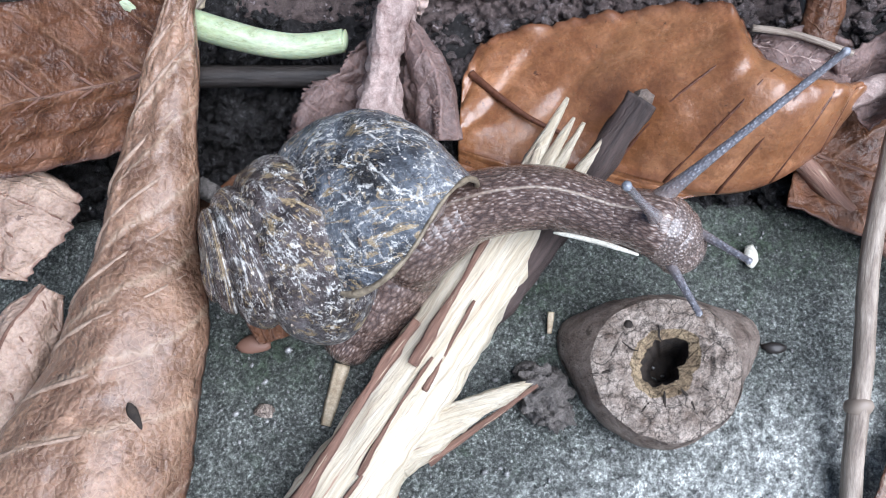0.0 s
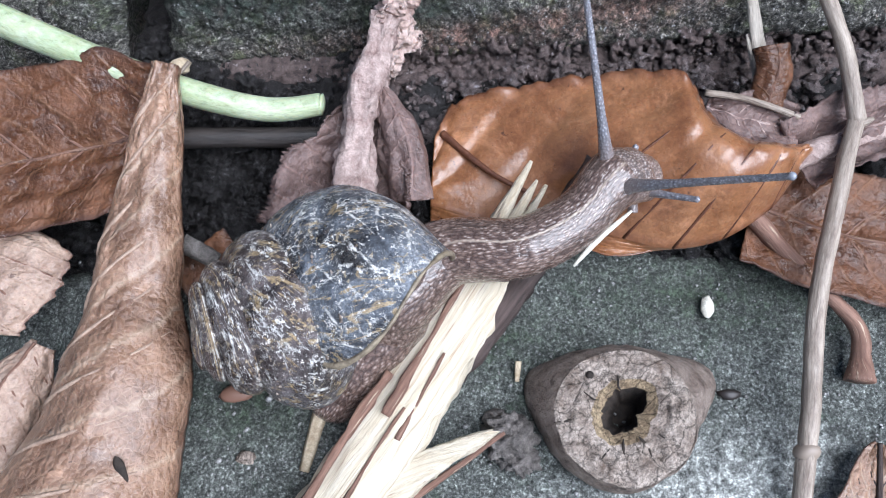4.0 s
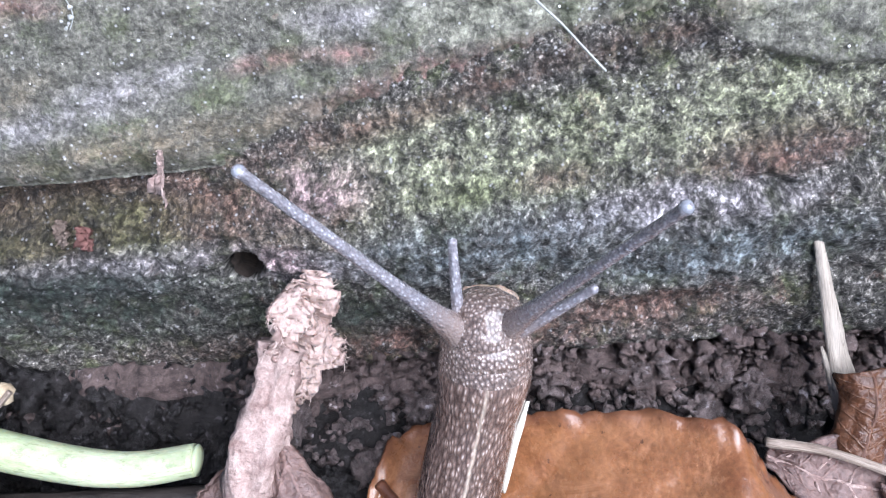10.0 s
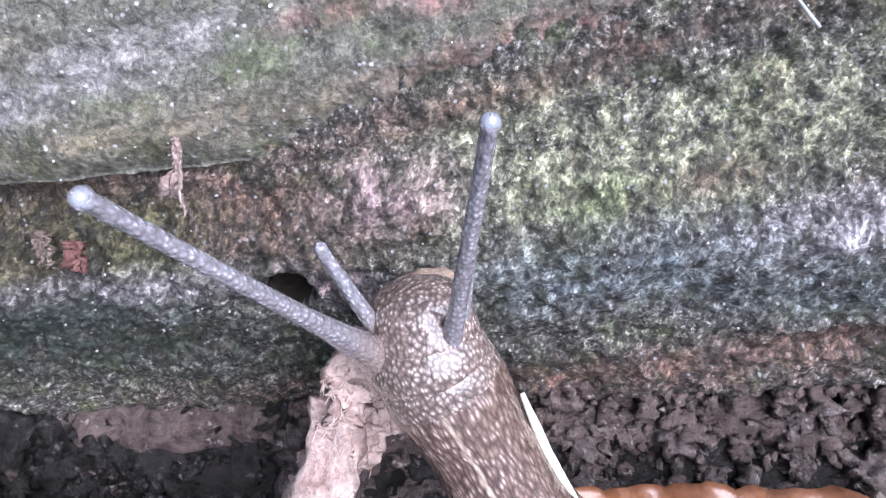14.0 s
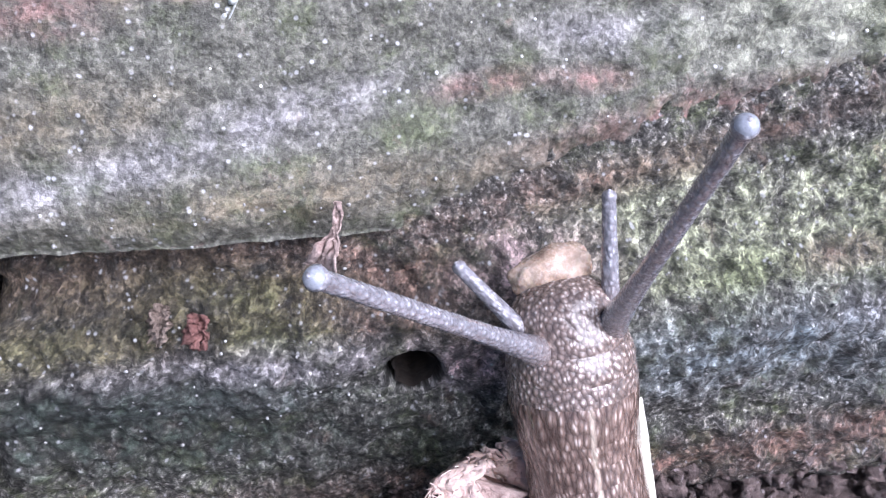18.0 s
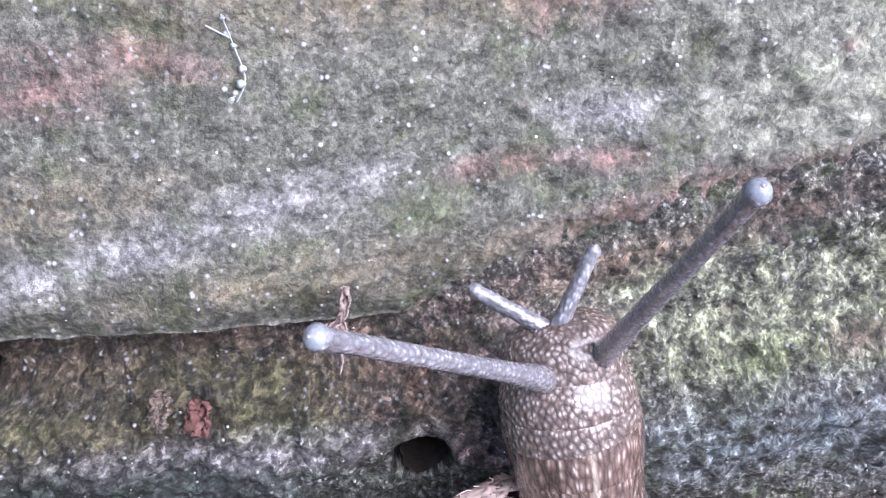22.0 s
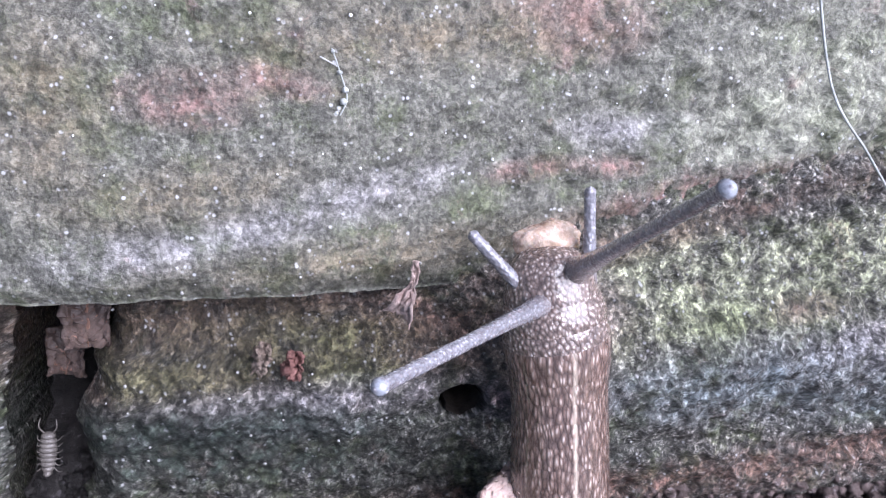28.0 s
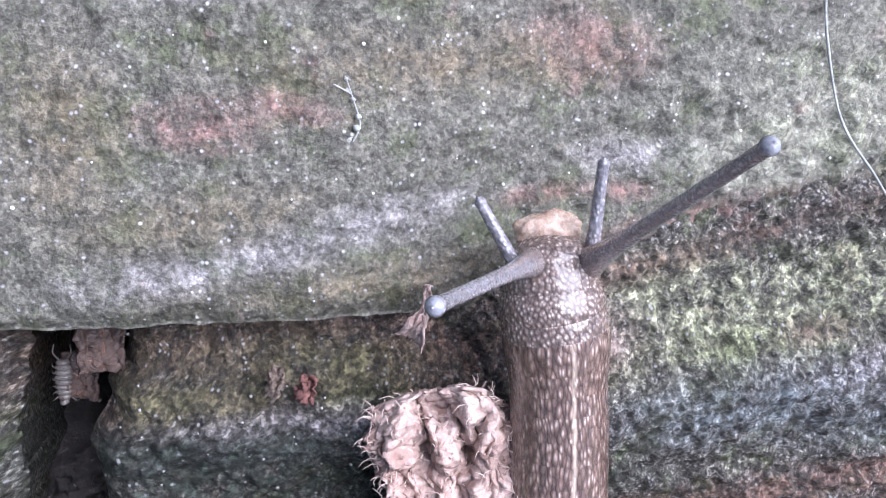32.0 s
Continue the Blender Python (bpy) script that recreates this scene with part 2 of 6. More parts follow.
def skin_material(name, furrow, flesh, pale, cell=9.0, share=0.5, stretch=1.0, ridge=False, near=None):
    """Wet snail skin: domed grains, some brown, some pale, between dark furrows; 'rest': along the body, round it (0.66 is the back), in centimetres.
    near: (colour, from, to) a tint that fades out along the part."""
    m, t, p = nodes_of(name)
    c = coords(t, "rest", (stretch, 1.0, 1.0)) if ridge else coords(t, None, (stretch, 1.0, 1.0))
    c = blend(t, "ADD", 0.05, c, noise_of(t, c, 6.0, 2))
    v = add(t, "ShaderNodeTexVoronoi", Scale=cell)
    t.links.new(c, v.inputs["Vector"])
    dome, blob, fine = v.outputs["Distance"], noise_of(t, c, 1.3, 4, 0.6), noise_of(t, c, cell * 2.2, 3, 0.6)
    sep = t.nodes.new("ShaderNodeSeparateXYZ")
    t.links.new(coords(t, "rest"), sep.inputs[0])
    patchy = blend(t, "ADD", 0.30, v.outputs["Color"], ramp(t, noise_of(t, coords(t, "rest", (0.3, 1.4, 1.0)), 2.4, 4, 0.6), ((0.3, (-0.7,) * 3), (0.7, (0.7,) * 3))))
    chosen = ramp(t, patchy, ((0.62 - share * 0.4, (0, 0, 0)), (0.80 - share * 0.4, (1, 1, 1))))
    top = ramp(t, dome, ((0.10, (1, 1, 1)), (0.36, (0, 0, 0))))
    if ridge:      # paler grains on the back than on the flanks
        back_share = ramp(t, sep.outputs[1], ((0.18, (0.22,) * 3), (0.42, (0.55,) * 3), (0.60, (0.95,) * 3), (0.72, (0.95,) * 3), (0.92, (0.55,) * 3), (1.0, (0.4,) * 3)))
        top = blend(t, "MULTIPLY", 1.0, top, back_share)
    col = ramp(t, dome, ((0.2, flesh), (0.42, [0.4 * a + 0.6 * b for a, b in zip(furrow, flesh)]), (0.7, furrow)))
    col = blend(t, "MIX", blend(t, "MULTIPLY", 1.0, chosen, top), col, pale)
    col = blend(t, "MULTIPLY", 0.75, col, ramp(t, blob, ((0.3, (0.66, 0.62, 0.60)), (0.7, (1.3, 1.26, 1.24)))))
    if ridge:
        wavy = blend(t, "ADD", 0.03, coords(t, "rest"), noise_of(t, coords(t, "rest"), 5.0, 2))
        for y, w, tone, strength in ((0.605, 0.035, (0.085, 0.055, 0.045), 0.45), (0.735, 0.035, (0.085, 0.055, 0.045), 0.45), (0.67, 0.026, (0.56, 0.47, 0.38), 0.75)):
            col = blend(t, "MIX", blend(t, "MULTIPLY", 1.0, soft_oval(t, wavy, 4.9, y + 0.015, 3.2, w), (strength,) * 3), col, tone)
    if ridge:      # the foot's pale rim along the front half, one flank's wet highlight painted in
        rim = ramp(t, sep.outputs[1], ((1.14, (0, 0, 0)), (1.30, (0.85,) * 3)))
        along = t.nodes.new("ShaderNodeMapRange")
        along.inputs[1].default_value, along.inputs[2].default_value = 3.9, 5.0
        t.links.new(sep.outputs[0], along.inputs[0])
        col = blend(t, "MIX", blend(t, "MULTIPLY", 1.0, rim, along.outputs[0]), col, (0.52, 0.45, 0.37))
    if near:
        col = blend(t, "MIX", ramp(t, sep.outputs[0], ((near[1], (0.8,) * 3), (near[2], (0, 0, 0)))), col, near[0])
    t.links.new(col, p.inputs["Base Color"])
    t.links.new(ramp(t, fine, ((0.35, (0.36,) * 3), (0.65, (0.18,) * 3))), p.inputs["Roughness"])
    p.inputs["Subsurface Weight"].default_value = 0.15
    p.inputs["Subsurface Radius"].default_value = (0.002, 0.0013, 0.001)
    p.inputs["Coat Weight"].default_value = 0.7
    p.inputs["Coat Roughness"].default_value = 0.10
    relief(t, p, ((dome, -0.42 / cell, 0.85), (fine, 0.08 / cell, 0.5)))
    return m


def shell_material():
    """Dark worn shell; 'rest': round the whorl, across it."""
    m, t, p = nodes_of("shell")
    c = coords(t)
    sep = t.nodes.new("ShaderNodeSeparateXYZ")
    t.links.new(coords(t, "rest"), sep.inputs[0])
    patch = noise_of(t, c, 1.3, 6, 0.72, 0.6)
    streak = noise_of(t, coords(t, "rest", (3.4, 0.9, 1.0)), 2.3, 6, 0.72, 1.2)
    growth = noise_of(t, coords(t, "rest", (16.0, 0.9, 1.0)), 1.4, 4, 0.65, 0.4)
    dirt, fine, mid = noise_of(t, c, 5.0, 6, 0.78), noise_of(t, c, 24.0, 5, 0.75), noise_of(t, c, 2.2, 5, 0.7)
    young = ramp(t, sep.outputs[2], ((0.72, (1, 1, 1)), (0.84, (0, 0, 0))))
    # blue-grey patches of the shell, bluish highlights painted into the palest tones
    body = ramp(t, patch, ((0.36, (0.010, 0.009, 0.010)), (0.46, (0.040, 0.045, 0.055)), (0.55, (0.115, 0.130, 0.152)), (0.66, (0.23, 0.25, 0.28))))
    spire = ramp(t, patch, ((0.36, (0.014, 0.010, 0.011)), (0.47, (0.050, 0.038, 0.037)), (0.57, (0.12, 0.098, 0.096)), (0.68, (0.20, 0.18, 0.18))))
    col = blend(t, "MIX", young, body, spire)
    col = blend(t, "MIX", ramp(t, streak, ((0.555, (0, 0, 0)), (0.605, (0.85,) * 3))), col, (0.34, 0.25, 0.135))
    col = blend(t, "MIX", ramp(t, noise_of(t, c, 7.0, 4, 0.6, 1.4), ((0.60, (0, 0, 0)), (0.66, (0.7,) * 3))), col, (0.38, 0.31, 0.20))
    col = blend(t, "MIX", ramp(t, dirt, ((0.60, (0, 0, 0)), (0.70, (0.8,) * 3))), col, (0.16, 0.115, 0.09))
    share = t.nodes.new("ShaderNodeMath")
    share.operation = "DIVIDE"
    t.links.new(sep.outputs[1], share.inputs[0])
    t.links.new(sep.outputs[2], share.inputs[1])
    band = t.nodes.new("ShaderNodeMapRange")
    band.inputs[1].default_value, band.inputs[2].default_value = 2.12, 1.95
    t.links.new(share.outputs[0], band.inputs[0])
    col = blend(t, "MIX", blend(t, "MULTIPLY", 1.0, band.outputs[0], ramp(t, noise_of(t, c, 3.4, 5, 0.7), ((0.42, (0, 0, 0)), (0.58, (0.8,) * 3)))), col, (0.42, 0.37, 0.29))
    for scale, wide, level, tone, lengthen in ((2.6, 0.032, 0.50, 0.9, 0.5), (5.2, 0.046, 0.52, 0.85, 0.4), (3.8, 0.034, 0.54, 0.8, 1.0)):
        w = coords(t, "rest", (1.0, lengthen, 1.0))
        warped = blend(t, "ADD", 0.55, w, noise_of(t, w, 1.6 * scale, 4, 0.7))
        line = ramp(t, cells(t, warped, scale, "DISTANCE_TO_EDGE"), ((0.0, (tone,) * 3), (wide * 0.5, (0.7 * tone,) * 3), (wide, (0, 0, 0))))
        line = blend(t, "MULTIPLY", 1.0, line, ramp(t, noise_of(t, c, 2.1 + scale, 4, 0.7), ((level - 0.05, (0, 0, 0)), (level + 0.07, (1, 1, 1)))))
        col = blend(t, "MIX", line, col, (0.72, 0.71, 0.67))
    col = blend(t, "MIX", ramp(t, noise_of(t, c, 12.0, 3, 0.6), ((0.66, (0, 0, 0)), (0.69, (0.85,) * 3))), col, (0.60, 0.56, 0.50))
    col = blend(t, "MULTIPLY", 0.7, col, ramp(t, fine, ((0.36, (0.45,) * 3), (0.5, (1.0,) * 3), (0.66, (1.7,) * 3))))
    t.links.new(col, p.inputs["Base Color"])
    t.links.new(ramp(t, mid, ((0.40, (0.16,) * 3), (0.62, (0.50,) * 3))), p.inputs["Roughness"])
    relief(t, p, ((growth, 0.05, 0.4), (dirt, 0.06, 0.6), (mid, 0.10, 0.5), (fine, 0.03, 0.8)))
    return m


def cracked_wood(name, dark, light, scale=4.0):
    """Dry end grain with a net of fine cracks."""
    m, t, p = nodes_of(name)
    c = coords(t)
    warped = blend(t, "ADD", 0.35, c, noise_of(t, c, 3.0, 4, 0.7))
    crack, small = cells(t, warped, scale, "DISTANCE_TO_EDGE"), cells(t, warped, scale * 3.3, "DISTANCE_TO_EDGE")
    patch, fine = noise_of(t, c, 2.6, 6, 0.75), noise_of(t, c, 20.0, 5, 0.75)
    col = ramp(t, patch, ((0.34, dark), (0.62, light)))
    col = blend(t, "MULTIPLY", 0.8, col, ramp(t, fine, ((0.34, (0.5,) * 3), (0.5, (1.0,) * 3), (0.68, (1.5,) * 3))))
    col = blend(t, "MIX", ramp(t, crack, ((0.0, (0.7,) * 3), (0.03, (0, 0, 0)))), col, [0.12 * v for v in dark])
    col = blend(t, "MIX", ramp(t, small, ((0.0, (0.6,) * 3), (0.07, (0, 0, 0)))), col, [0.4 * v for v in dark])
    t.links.new(col, p.inputs["Base Color"])
    p.inputs["Roughness"].default_value = 0.8
    relief(t, p, ((ramp(t, crack, ((0.0, (0, 0, 0)), (0.06, (1, 1, 1)))), 0.04, 0.7), (patch, 0.12, 0.7), (small, 0.05, 0.6), (fine, 0.05, 0.9)))
    return m


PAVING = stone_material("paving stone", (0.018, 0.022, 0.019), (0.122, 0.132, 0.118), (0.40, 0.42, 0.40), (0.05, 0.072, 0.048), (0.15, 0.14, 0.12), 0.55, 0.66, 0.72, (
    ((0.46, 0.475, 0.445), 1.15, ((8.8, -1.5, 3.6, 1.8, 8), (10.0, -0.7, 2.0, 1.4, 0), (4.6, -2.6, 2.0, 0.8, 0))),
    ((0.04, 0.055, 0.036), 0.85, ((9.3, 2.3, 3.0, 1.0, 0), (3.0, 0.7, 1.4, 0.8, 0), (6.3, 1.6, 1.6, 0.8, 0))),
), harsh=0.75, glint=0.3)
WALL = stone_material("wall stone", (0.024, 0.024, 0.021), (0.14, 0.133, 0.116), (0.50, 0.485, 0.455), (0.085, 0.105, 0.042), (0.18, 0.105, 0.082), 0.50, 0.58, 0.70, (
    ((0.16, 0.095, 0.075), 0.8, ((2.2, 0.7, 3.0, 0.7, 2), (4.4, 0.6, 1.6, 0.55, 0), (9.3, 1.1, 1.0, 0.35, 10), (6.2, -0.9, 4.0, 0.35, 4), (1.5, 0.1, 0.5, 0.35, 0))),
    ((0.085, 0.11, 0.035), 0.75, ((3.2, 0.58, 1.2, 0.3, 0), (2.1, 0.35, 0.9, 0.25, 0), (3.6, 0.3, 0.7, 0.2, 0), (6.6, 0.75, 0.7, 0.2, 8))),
    # brown rust along the upper stone's rim, with the crack's shade painted in
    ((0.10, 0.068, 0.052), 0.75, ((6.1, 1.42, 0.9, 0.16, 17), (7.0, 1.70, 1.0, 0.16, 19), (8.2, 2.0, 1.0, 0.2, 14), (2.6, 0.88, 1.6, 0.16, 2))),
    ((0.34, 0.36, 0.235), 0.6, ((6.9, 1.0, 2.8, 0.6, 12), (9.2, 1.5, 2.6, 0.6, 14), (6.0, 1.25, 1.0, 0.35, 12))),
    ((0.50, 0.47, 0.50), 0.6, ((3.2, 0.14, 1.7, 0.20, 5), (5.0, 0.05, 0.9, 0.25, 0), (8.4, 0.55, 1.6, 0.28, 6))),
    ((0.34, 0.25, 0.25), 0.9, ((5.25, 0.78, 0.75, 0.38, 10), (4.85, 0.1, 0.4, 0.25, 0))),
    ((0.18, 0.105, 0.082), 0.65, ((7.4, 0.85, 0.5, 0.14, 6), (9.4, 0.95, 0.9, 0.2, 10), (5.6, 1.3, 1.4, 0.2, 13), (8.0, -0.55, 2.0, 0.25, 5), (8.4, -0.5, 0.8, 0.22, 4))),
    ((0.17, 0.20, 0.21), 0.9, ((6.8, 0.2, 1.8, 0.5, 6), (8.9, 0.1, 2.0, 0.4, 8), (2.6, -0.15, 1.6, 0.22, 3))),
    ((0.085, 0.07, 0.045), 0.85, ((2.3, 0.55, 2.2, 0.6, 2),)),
    # green-black foot of the stone, the shade below its bulge painted in
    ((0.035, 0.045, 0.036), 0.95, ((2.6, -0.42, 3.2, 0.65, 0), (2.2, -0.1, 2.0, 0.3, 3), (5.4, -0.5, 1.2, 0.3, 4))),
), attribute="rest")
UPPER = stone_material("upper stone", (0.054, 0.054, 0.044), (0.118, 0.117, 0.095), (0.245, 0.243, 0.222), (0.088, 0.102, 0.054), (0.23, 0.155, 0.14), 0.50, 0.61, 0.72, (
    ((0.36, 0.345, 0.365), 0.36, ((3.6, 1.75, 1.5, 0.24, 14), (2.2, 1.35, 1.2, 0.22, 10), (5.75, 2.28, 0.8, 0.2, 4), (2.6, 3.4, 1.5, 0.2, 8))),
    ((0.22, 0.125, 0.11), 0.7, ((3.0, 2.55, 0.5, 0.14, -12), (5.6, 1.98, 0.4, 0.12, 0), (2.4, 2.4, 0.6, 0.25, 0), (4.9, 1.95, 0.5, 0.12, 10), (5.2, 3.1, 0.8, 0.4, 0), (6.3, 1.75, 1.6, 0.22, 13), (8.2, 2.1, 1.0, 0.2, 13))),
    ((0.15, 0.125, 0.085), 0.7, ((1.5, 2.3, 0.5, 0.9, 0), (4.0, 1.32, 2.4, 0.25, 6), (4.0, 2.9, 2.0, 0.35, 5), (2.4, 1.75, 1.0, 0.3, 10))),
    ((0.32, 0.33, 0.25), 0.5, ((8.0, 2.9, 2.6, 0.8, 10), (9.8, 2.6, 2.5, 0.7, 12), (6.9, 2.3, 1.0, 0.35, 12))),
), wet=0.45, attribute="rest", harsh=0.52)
# pale spots of the three soils paint wet highlights into the colour
EARTH = plain_material("damp earth", (0.005, 0.0045, 0.0045), (0.036, 0.031, 0.030), 7.0, 0.5, 0.2, spots=(0.12, 0.11, 0.115))
CLOD = plain_material("soil crumbs", (0.003, 0.0026, 0.0026), (0.030, 0.0265, 0.0265), 9.0, 0.36, 0.16, spots=(0.2, 0.19, 0.2))
CLOD_GREY = plain_material("greyish soil crumbs", (0.026, 0.019, 0.018), (0.30, 0.24, 0.23), 6.0, 0.36, 0.3, spots=(0.5, 0.46, 0.48))
MORTAR = plain_material("earthy mortar", (0.032, 0.022, 0.02), (0.24, 0.178, 0.163), 7.0, 0.5, 0.2, spots=(0.44, 0.38, 0.38))
BROWN_LEAF = leaf_material("brown dead leaf", (0.105, 0.052, 0.032), (0.35, 0.21, 0.135), (0.52, 0.40, 0.29), (0.10, 0.042, 0.026), rough=0.30, veins=9, crumple=1.3, coat=0.45)
DARK_LEAF = leaf_material("dark dead leaf", (0.04, 0.016, 0.009), (0.185, 0.078, 0.036), (0.26, 0.14, 0.08), (0.04, 0.02, 0.017), 0.38, veins=7)
ORANGE_LEAF = leaf_material("orange dead leaf", (0.14, 0.050, 0.019), (0.36, 0.165, 0.072), (0.13, 0.045, 0.025), (0.10, 0.036, 0.02), 0.22, veins=0.01, crumple=0.25, grain=0.25, coat=0.6)
PALE_LEAF = leaf_material("pale dead leaf", (0.24, 0.155, 0.115), (0.50, 0.37, 0.285), (0.28, 0.18, 0.13), (0.17, 0.09, 0.07), 0.5, veins=7)
PINK_LEAF = leaf_material("pinkish dead leaf", (0.06, 0.036, 0.032), (0.25, 0.17, 0.15), (0.28, 0.18, 0.155), (0.06, 0.035, 0.03), 0.55, veins=6)
TIP_LEAF = leaf_material("pale furry leaf tip", (0.24, 0.145, 0.12), (0.68, 0.54, 0.48), (0.40, 0.27, 0.23), (0.14, 0.08, 0.07), 0.6, veins=6, crumple=1.5)
JOINT_LEAF = leaf_material("dark brown leaf scrap", (0.03, 0.020, 0.016), (0.10, 0.066, 0.054), (0.11, 0.075, 0.062), (0.04, 0.025, 0.02), 0.6, veins=6)
STEM = plain_material("pale green stem", (0.32, 0.39, 0.22), (0.54, 0.60, 0.42), 1.2, 0.35, 0.01, through_light=0.2, attribute="rest")
TWIG = plain_material("grey brown twig", (0.17, 0.125, 0.095), (0.46, 0.39, 0.32), 3.0, 0.5, 0.03, (0.6, 3, 1), attribute="rest")
DARK_TWIG = plain_material("dark wet twig", (0.012, 0.01, 0.009), (0.04, 0.032, 0.028), 4.0, 0.45, 0.03, (0.6, 2, 1), attribute="rest")
PALE_WOOD = plain_material("split pale wood", (0.58, 0.47, 0.31), (0.86, 0.79, 0.64), 4.2, 0.6, 0.06, (0.10, 4.2, 1.0), spots=(0.36, 0.19, 0.12), attribute="rest")
BARK = plain_material("dark bark", (0.025, 0.017, 0.015), (0.11, 0.075, 0.065), 3.0, 0.6, 0.08, (0.35, 3, 1), attribute="rest")
STRIP = plain_material("reddish bark strip", (0.13, 0.06, 0.04), (0.30, 0.17, 0.12), 3.0, 0.6, 0.05, (0.3, 3, 1), spots=(0.6, 0.5, 0.36), attribute="rest")
KNOT = plain_material("weathered wood knot", (0.17, 0.118, 0.09), (0.50, 0.40, 0.335), 4.0, 0.7, 0.45, spots=(0.10, 0.07, 0.055))
KNOT_END = cracked_wood("cracked end grain", (0.17, 0.122, 0.092), (0.56, 0.475, 0.405), 3.4)
KNOT_CORE = cracked_wood("brown rotten heart", (0.16, 0.105, 0.06), (0.46, 0.35, 0.215), 4.5)
# near-black that stands in for the shade inside holes, tears and cracks
HOLE_SHADE = plain_material("painted hole shade", (0.012, 0.009, 0.007), (0.05, 0.035, 0.025), 6.0, 0.8, 0.05)
SKIN = skin_material("snail skin", (0.075, 0.050, 0.042), (0.215, 0.152, 0.126), (0.52, 0.46, 0.425), 29.0, 0.76, 0.42, True)
HEAD_SKIN = skin_material("snail head skin", (0.10, 0.076, 0.068), (0.25, 0.195, 0.17), (0.52, 0.48, 0.46), 33.0, 0.85, 0.8)
STALK = skin_material("tentacle skin", (0.165, 0.165, 0.185), (0.25, 0.255, 0.285), (0.46, 0.48, 0.53), 36.0, 0.6, 0.7, near=((0.20, 0.148, 0.125), 0.0, 0.45))
EYE_TIP = plain_material("glossy tentacle tip", (0.17, 0.18, 0.205), (0.28, 0.30, 0.34), 8.0, 0.15, 0.004)
LIP_SKIN = plain_material("fleshy lips", (0.30, 0.205, 0.15), (0.52, 0.41, 0.33), 5.0, 0.25, 0.02, through_light=0.3)
SHELL = shell_material()
STRIP_EDGE = plain_material("horny rim", (0.10, 0.075, 0.05), (0.36, 0.30, 0.21), 5.0, 0.4, 0.03)
GREY_WOOD = plain_material("grey dry splinter", (0.34, 0.29, 0.235), (0.68, 0.62, 0.53), 4.2, 0.7, 0.06, (0.14, 4.0, 1.0), spots=(0.24, 0.17, 0.13), attribute="rest")
PALE_BIT = plain_material("pale chip", (0.55, 0.52, 0.42), (0.80, 0.78, 0.68), 8.0, 0.5, 0.02)
PALE_BIT_BROWN = plain_material("straw coloured chip", (0.36, 0.27, 0.17), (0.62, 0.53, 0.38), 6.0, 0.6, 0.03)
PINK_LEAF_STALK = plain_material("fibrous pinkish leaf rib", (0.25, 0.16, 0.14), (0.62, 0.49, 0.44), 5.0, 0.75, 0.10)
GRIT = plain_material("pale grit", (0.13, 0.127, 0.12), (0.42, 0.42, 0.41), 9.0, 0.25, 0.01, shine=0.8)
CLOD_DRY = plain_material("dry soil", (0.07, 0.06, 0.053), (0.38, 0.34, 0.31), 7.0, 0.75, 0.35)
LEAF_VEIN = plain_material("brown leaf vein", (0.22, 0.14, 0.10), (0.44, 0.32, 0.24), 5.0, 0.5, 0.03)
SCRAP = plain_material("dark red scrap", (0.13, 0.05, 0.042), (0.27, 0.135, 0.115), 9.0, 0.7, 0.06)
DARK_RIB = plain_material("dark leaf vein", (0.06, 0.022, 0.014), (0.15, 0.06, 0.032), 5.0, 0.4, 0.02)
TIP_LEAF_HAIR = plain_material("pale leaf hair", (0.45, 0.34, 0.30), (0.70, 0.58, 0.52), 6.0, 0.7, 0.01)
LOUSE = plain_material("pale chitin", (0.07, 0.062, 0.056), (0.18, 0.165, 0.152), 9.0, 0.35, 0.01)
SILK = plain_material("pale silk", (0.26, 0.28, 0.27), (0.42, 0.44, 0.42), 9.0, 0.35, 0.005)
DROP = plain_material("wet grain", (0.7, 0.72, 0.72), (0.9, 0.9, 0.9), 9.0, 0.08, 0.002, shine=1.0)

# ---------------------------------------------------------------- mesh helpers (all shapes in centimetres)
def mesh_of(name, verts, faces, material, smooth=True, rest=None, leaf=None):
    me = bpy.data.meshes.new(name)
    me.from_pydata([(x * CM, y * CM, z * CM) for x, y, z in verts], [], faces)
    for key, values in (("rest", rest), ("leaf", leaf)):
        if values is not None:
            at = me.attributes.new(key, "FLOAT_VECTOR", "POINT")
            at.data.foreach_set("vector", np.asarray(values, float).ravel())
    me.materials.append(material)
    if smooth:
        me.polygons.foreach_set("use_smooth", [True] * len(me.polygons))
    return me


def part(name, shape, material, parent=None, label="", smooth=True):
    """One mesh object; shape: (verts, faces) or (verts, faces, {'rest'/'leaf': vectors})."""
    extra = shape[2] if len(shape) > 2 else {}
    if parent and parent.type == "EMPTY":
        base = parent.location / CM
        shape = ([tuple(Vector(v) - base) for v in shape[0]], shape[1])
    ob = new(name, mesh_of(name, shape[0], shape[1], material, smooth, **extra))
    if parent:
        ob.parent = parent
    if label:
        ob["label"] = label
    return ob


def thing(name, label, category, group="", kind="", at=(0, 0, 0)):
    ob = new(name)
    ob.empty_display_size = 0.005
    ob.location = Vector(at) * CM
    return tagged(ob, label, category, group, kind)


def thick(ob, t):
    m = ob.modifiers.new("thickness", "SOLIDIFY")
    m.thickness, m.offset = t * CM, 0
    return ob


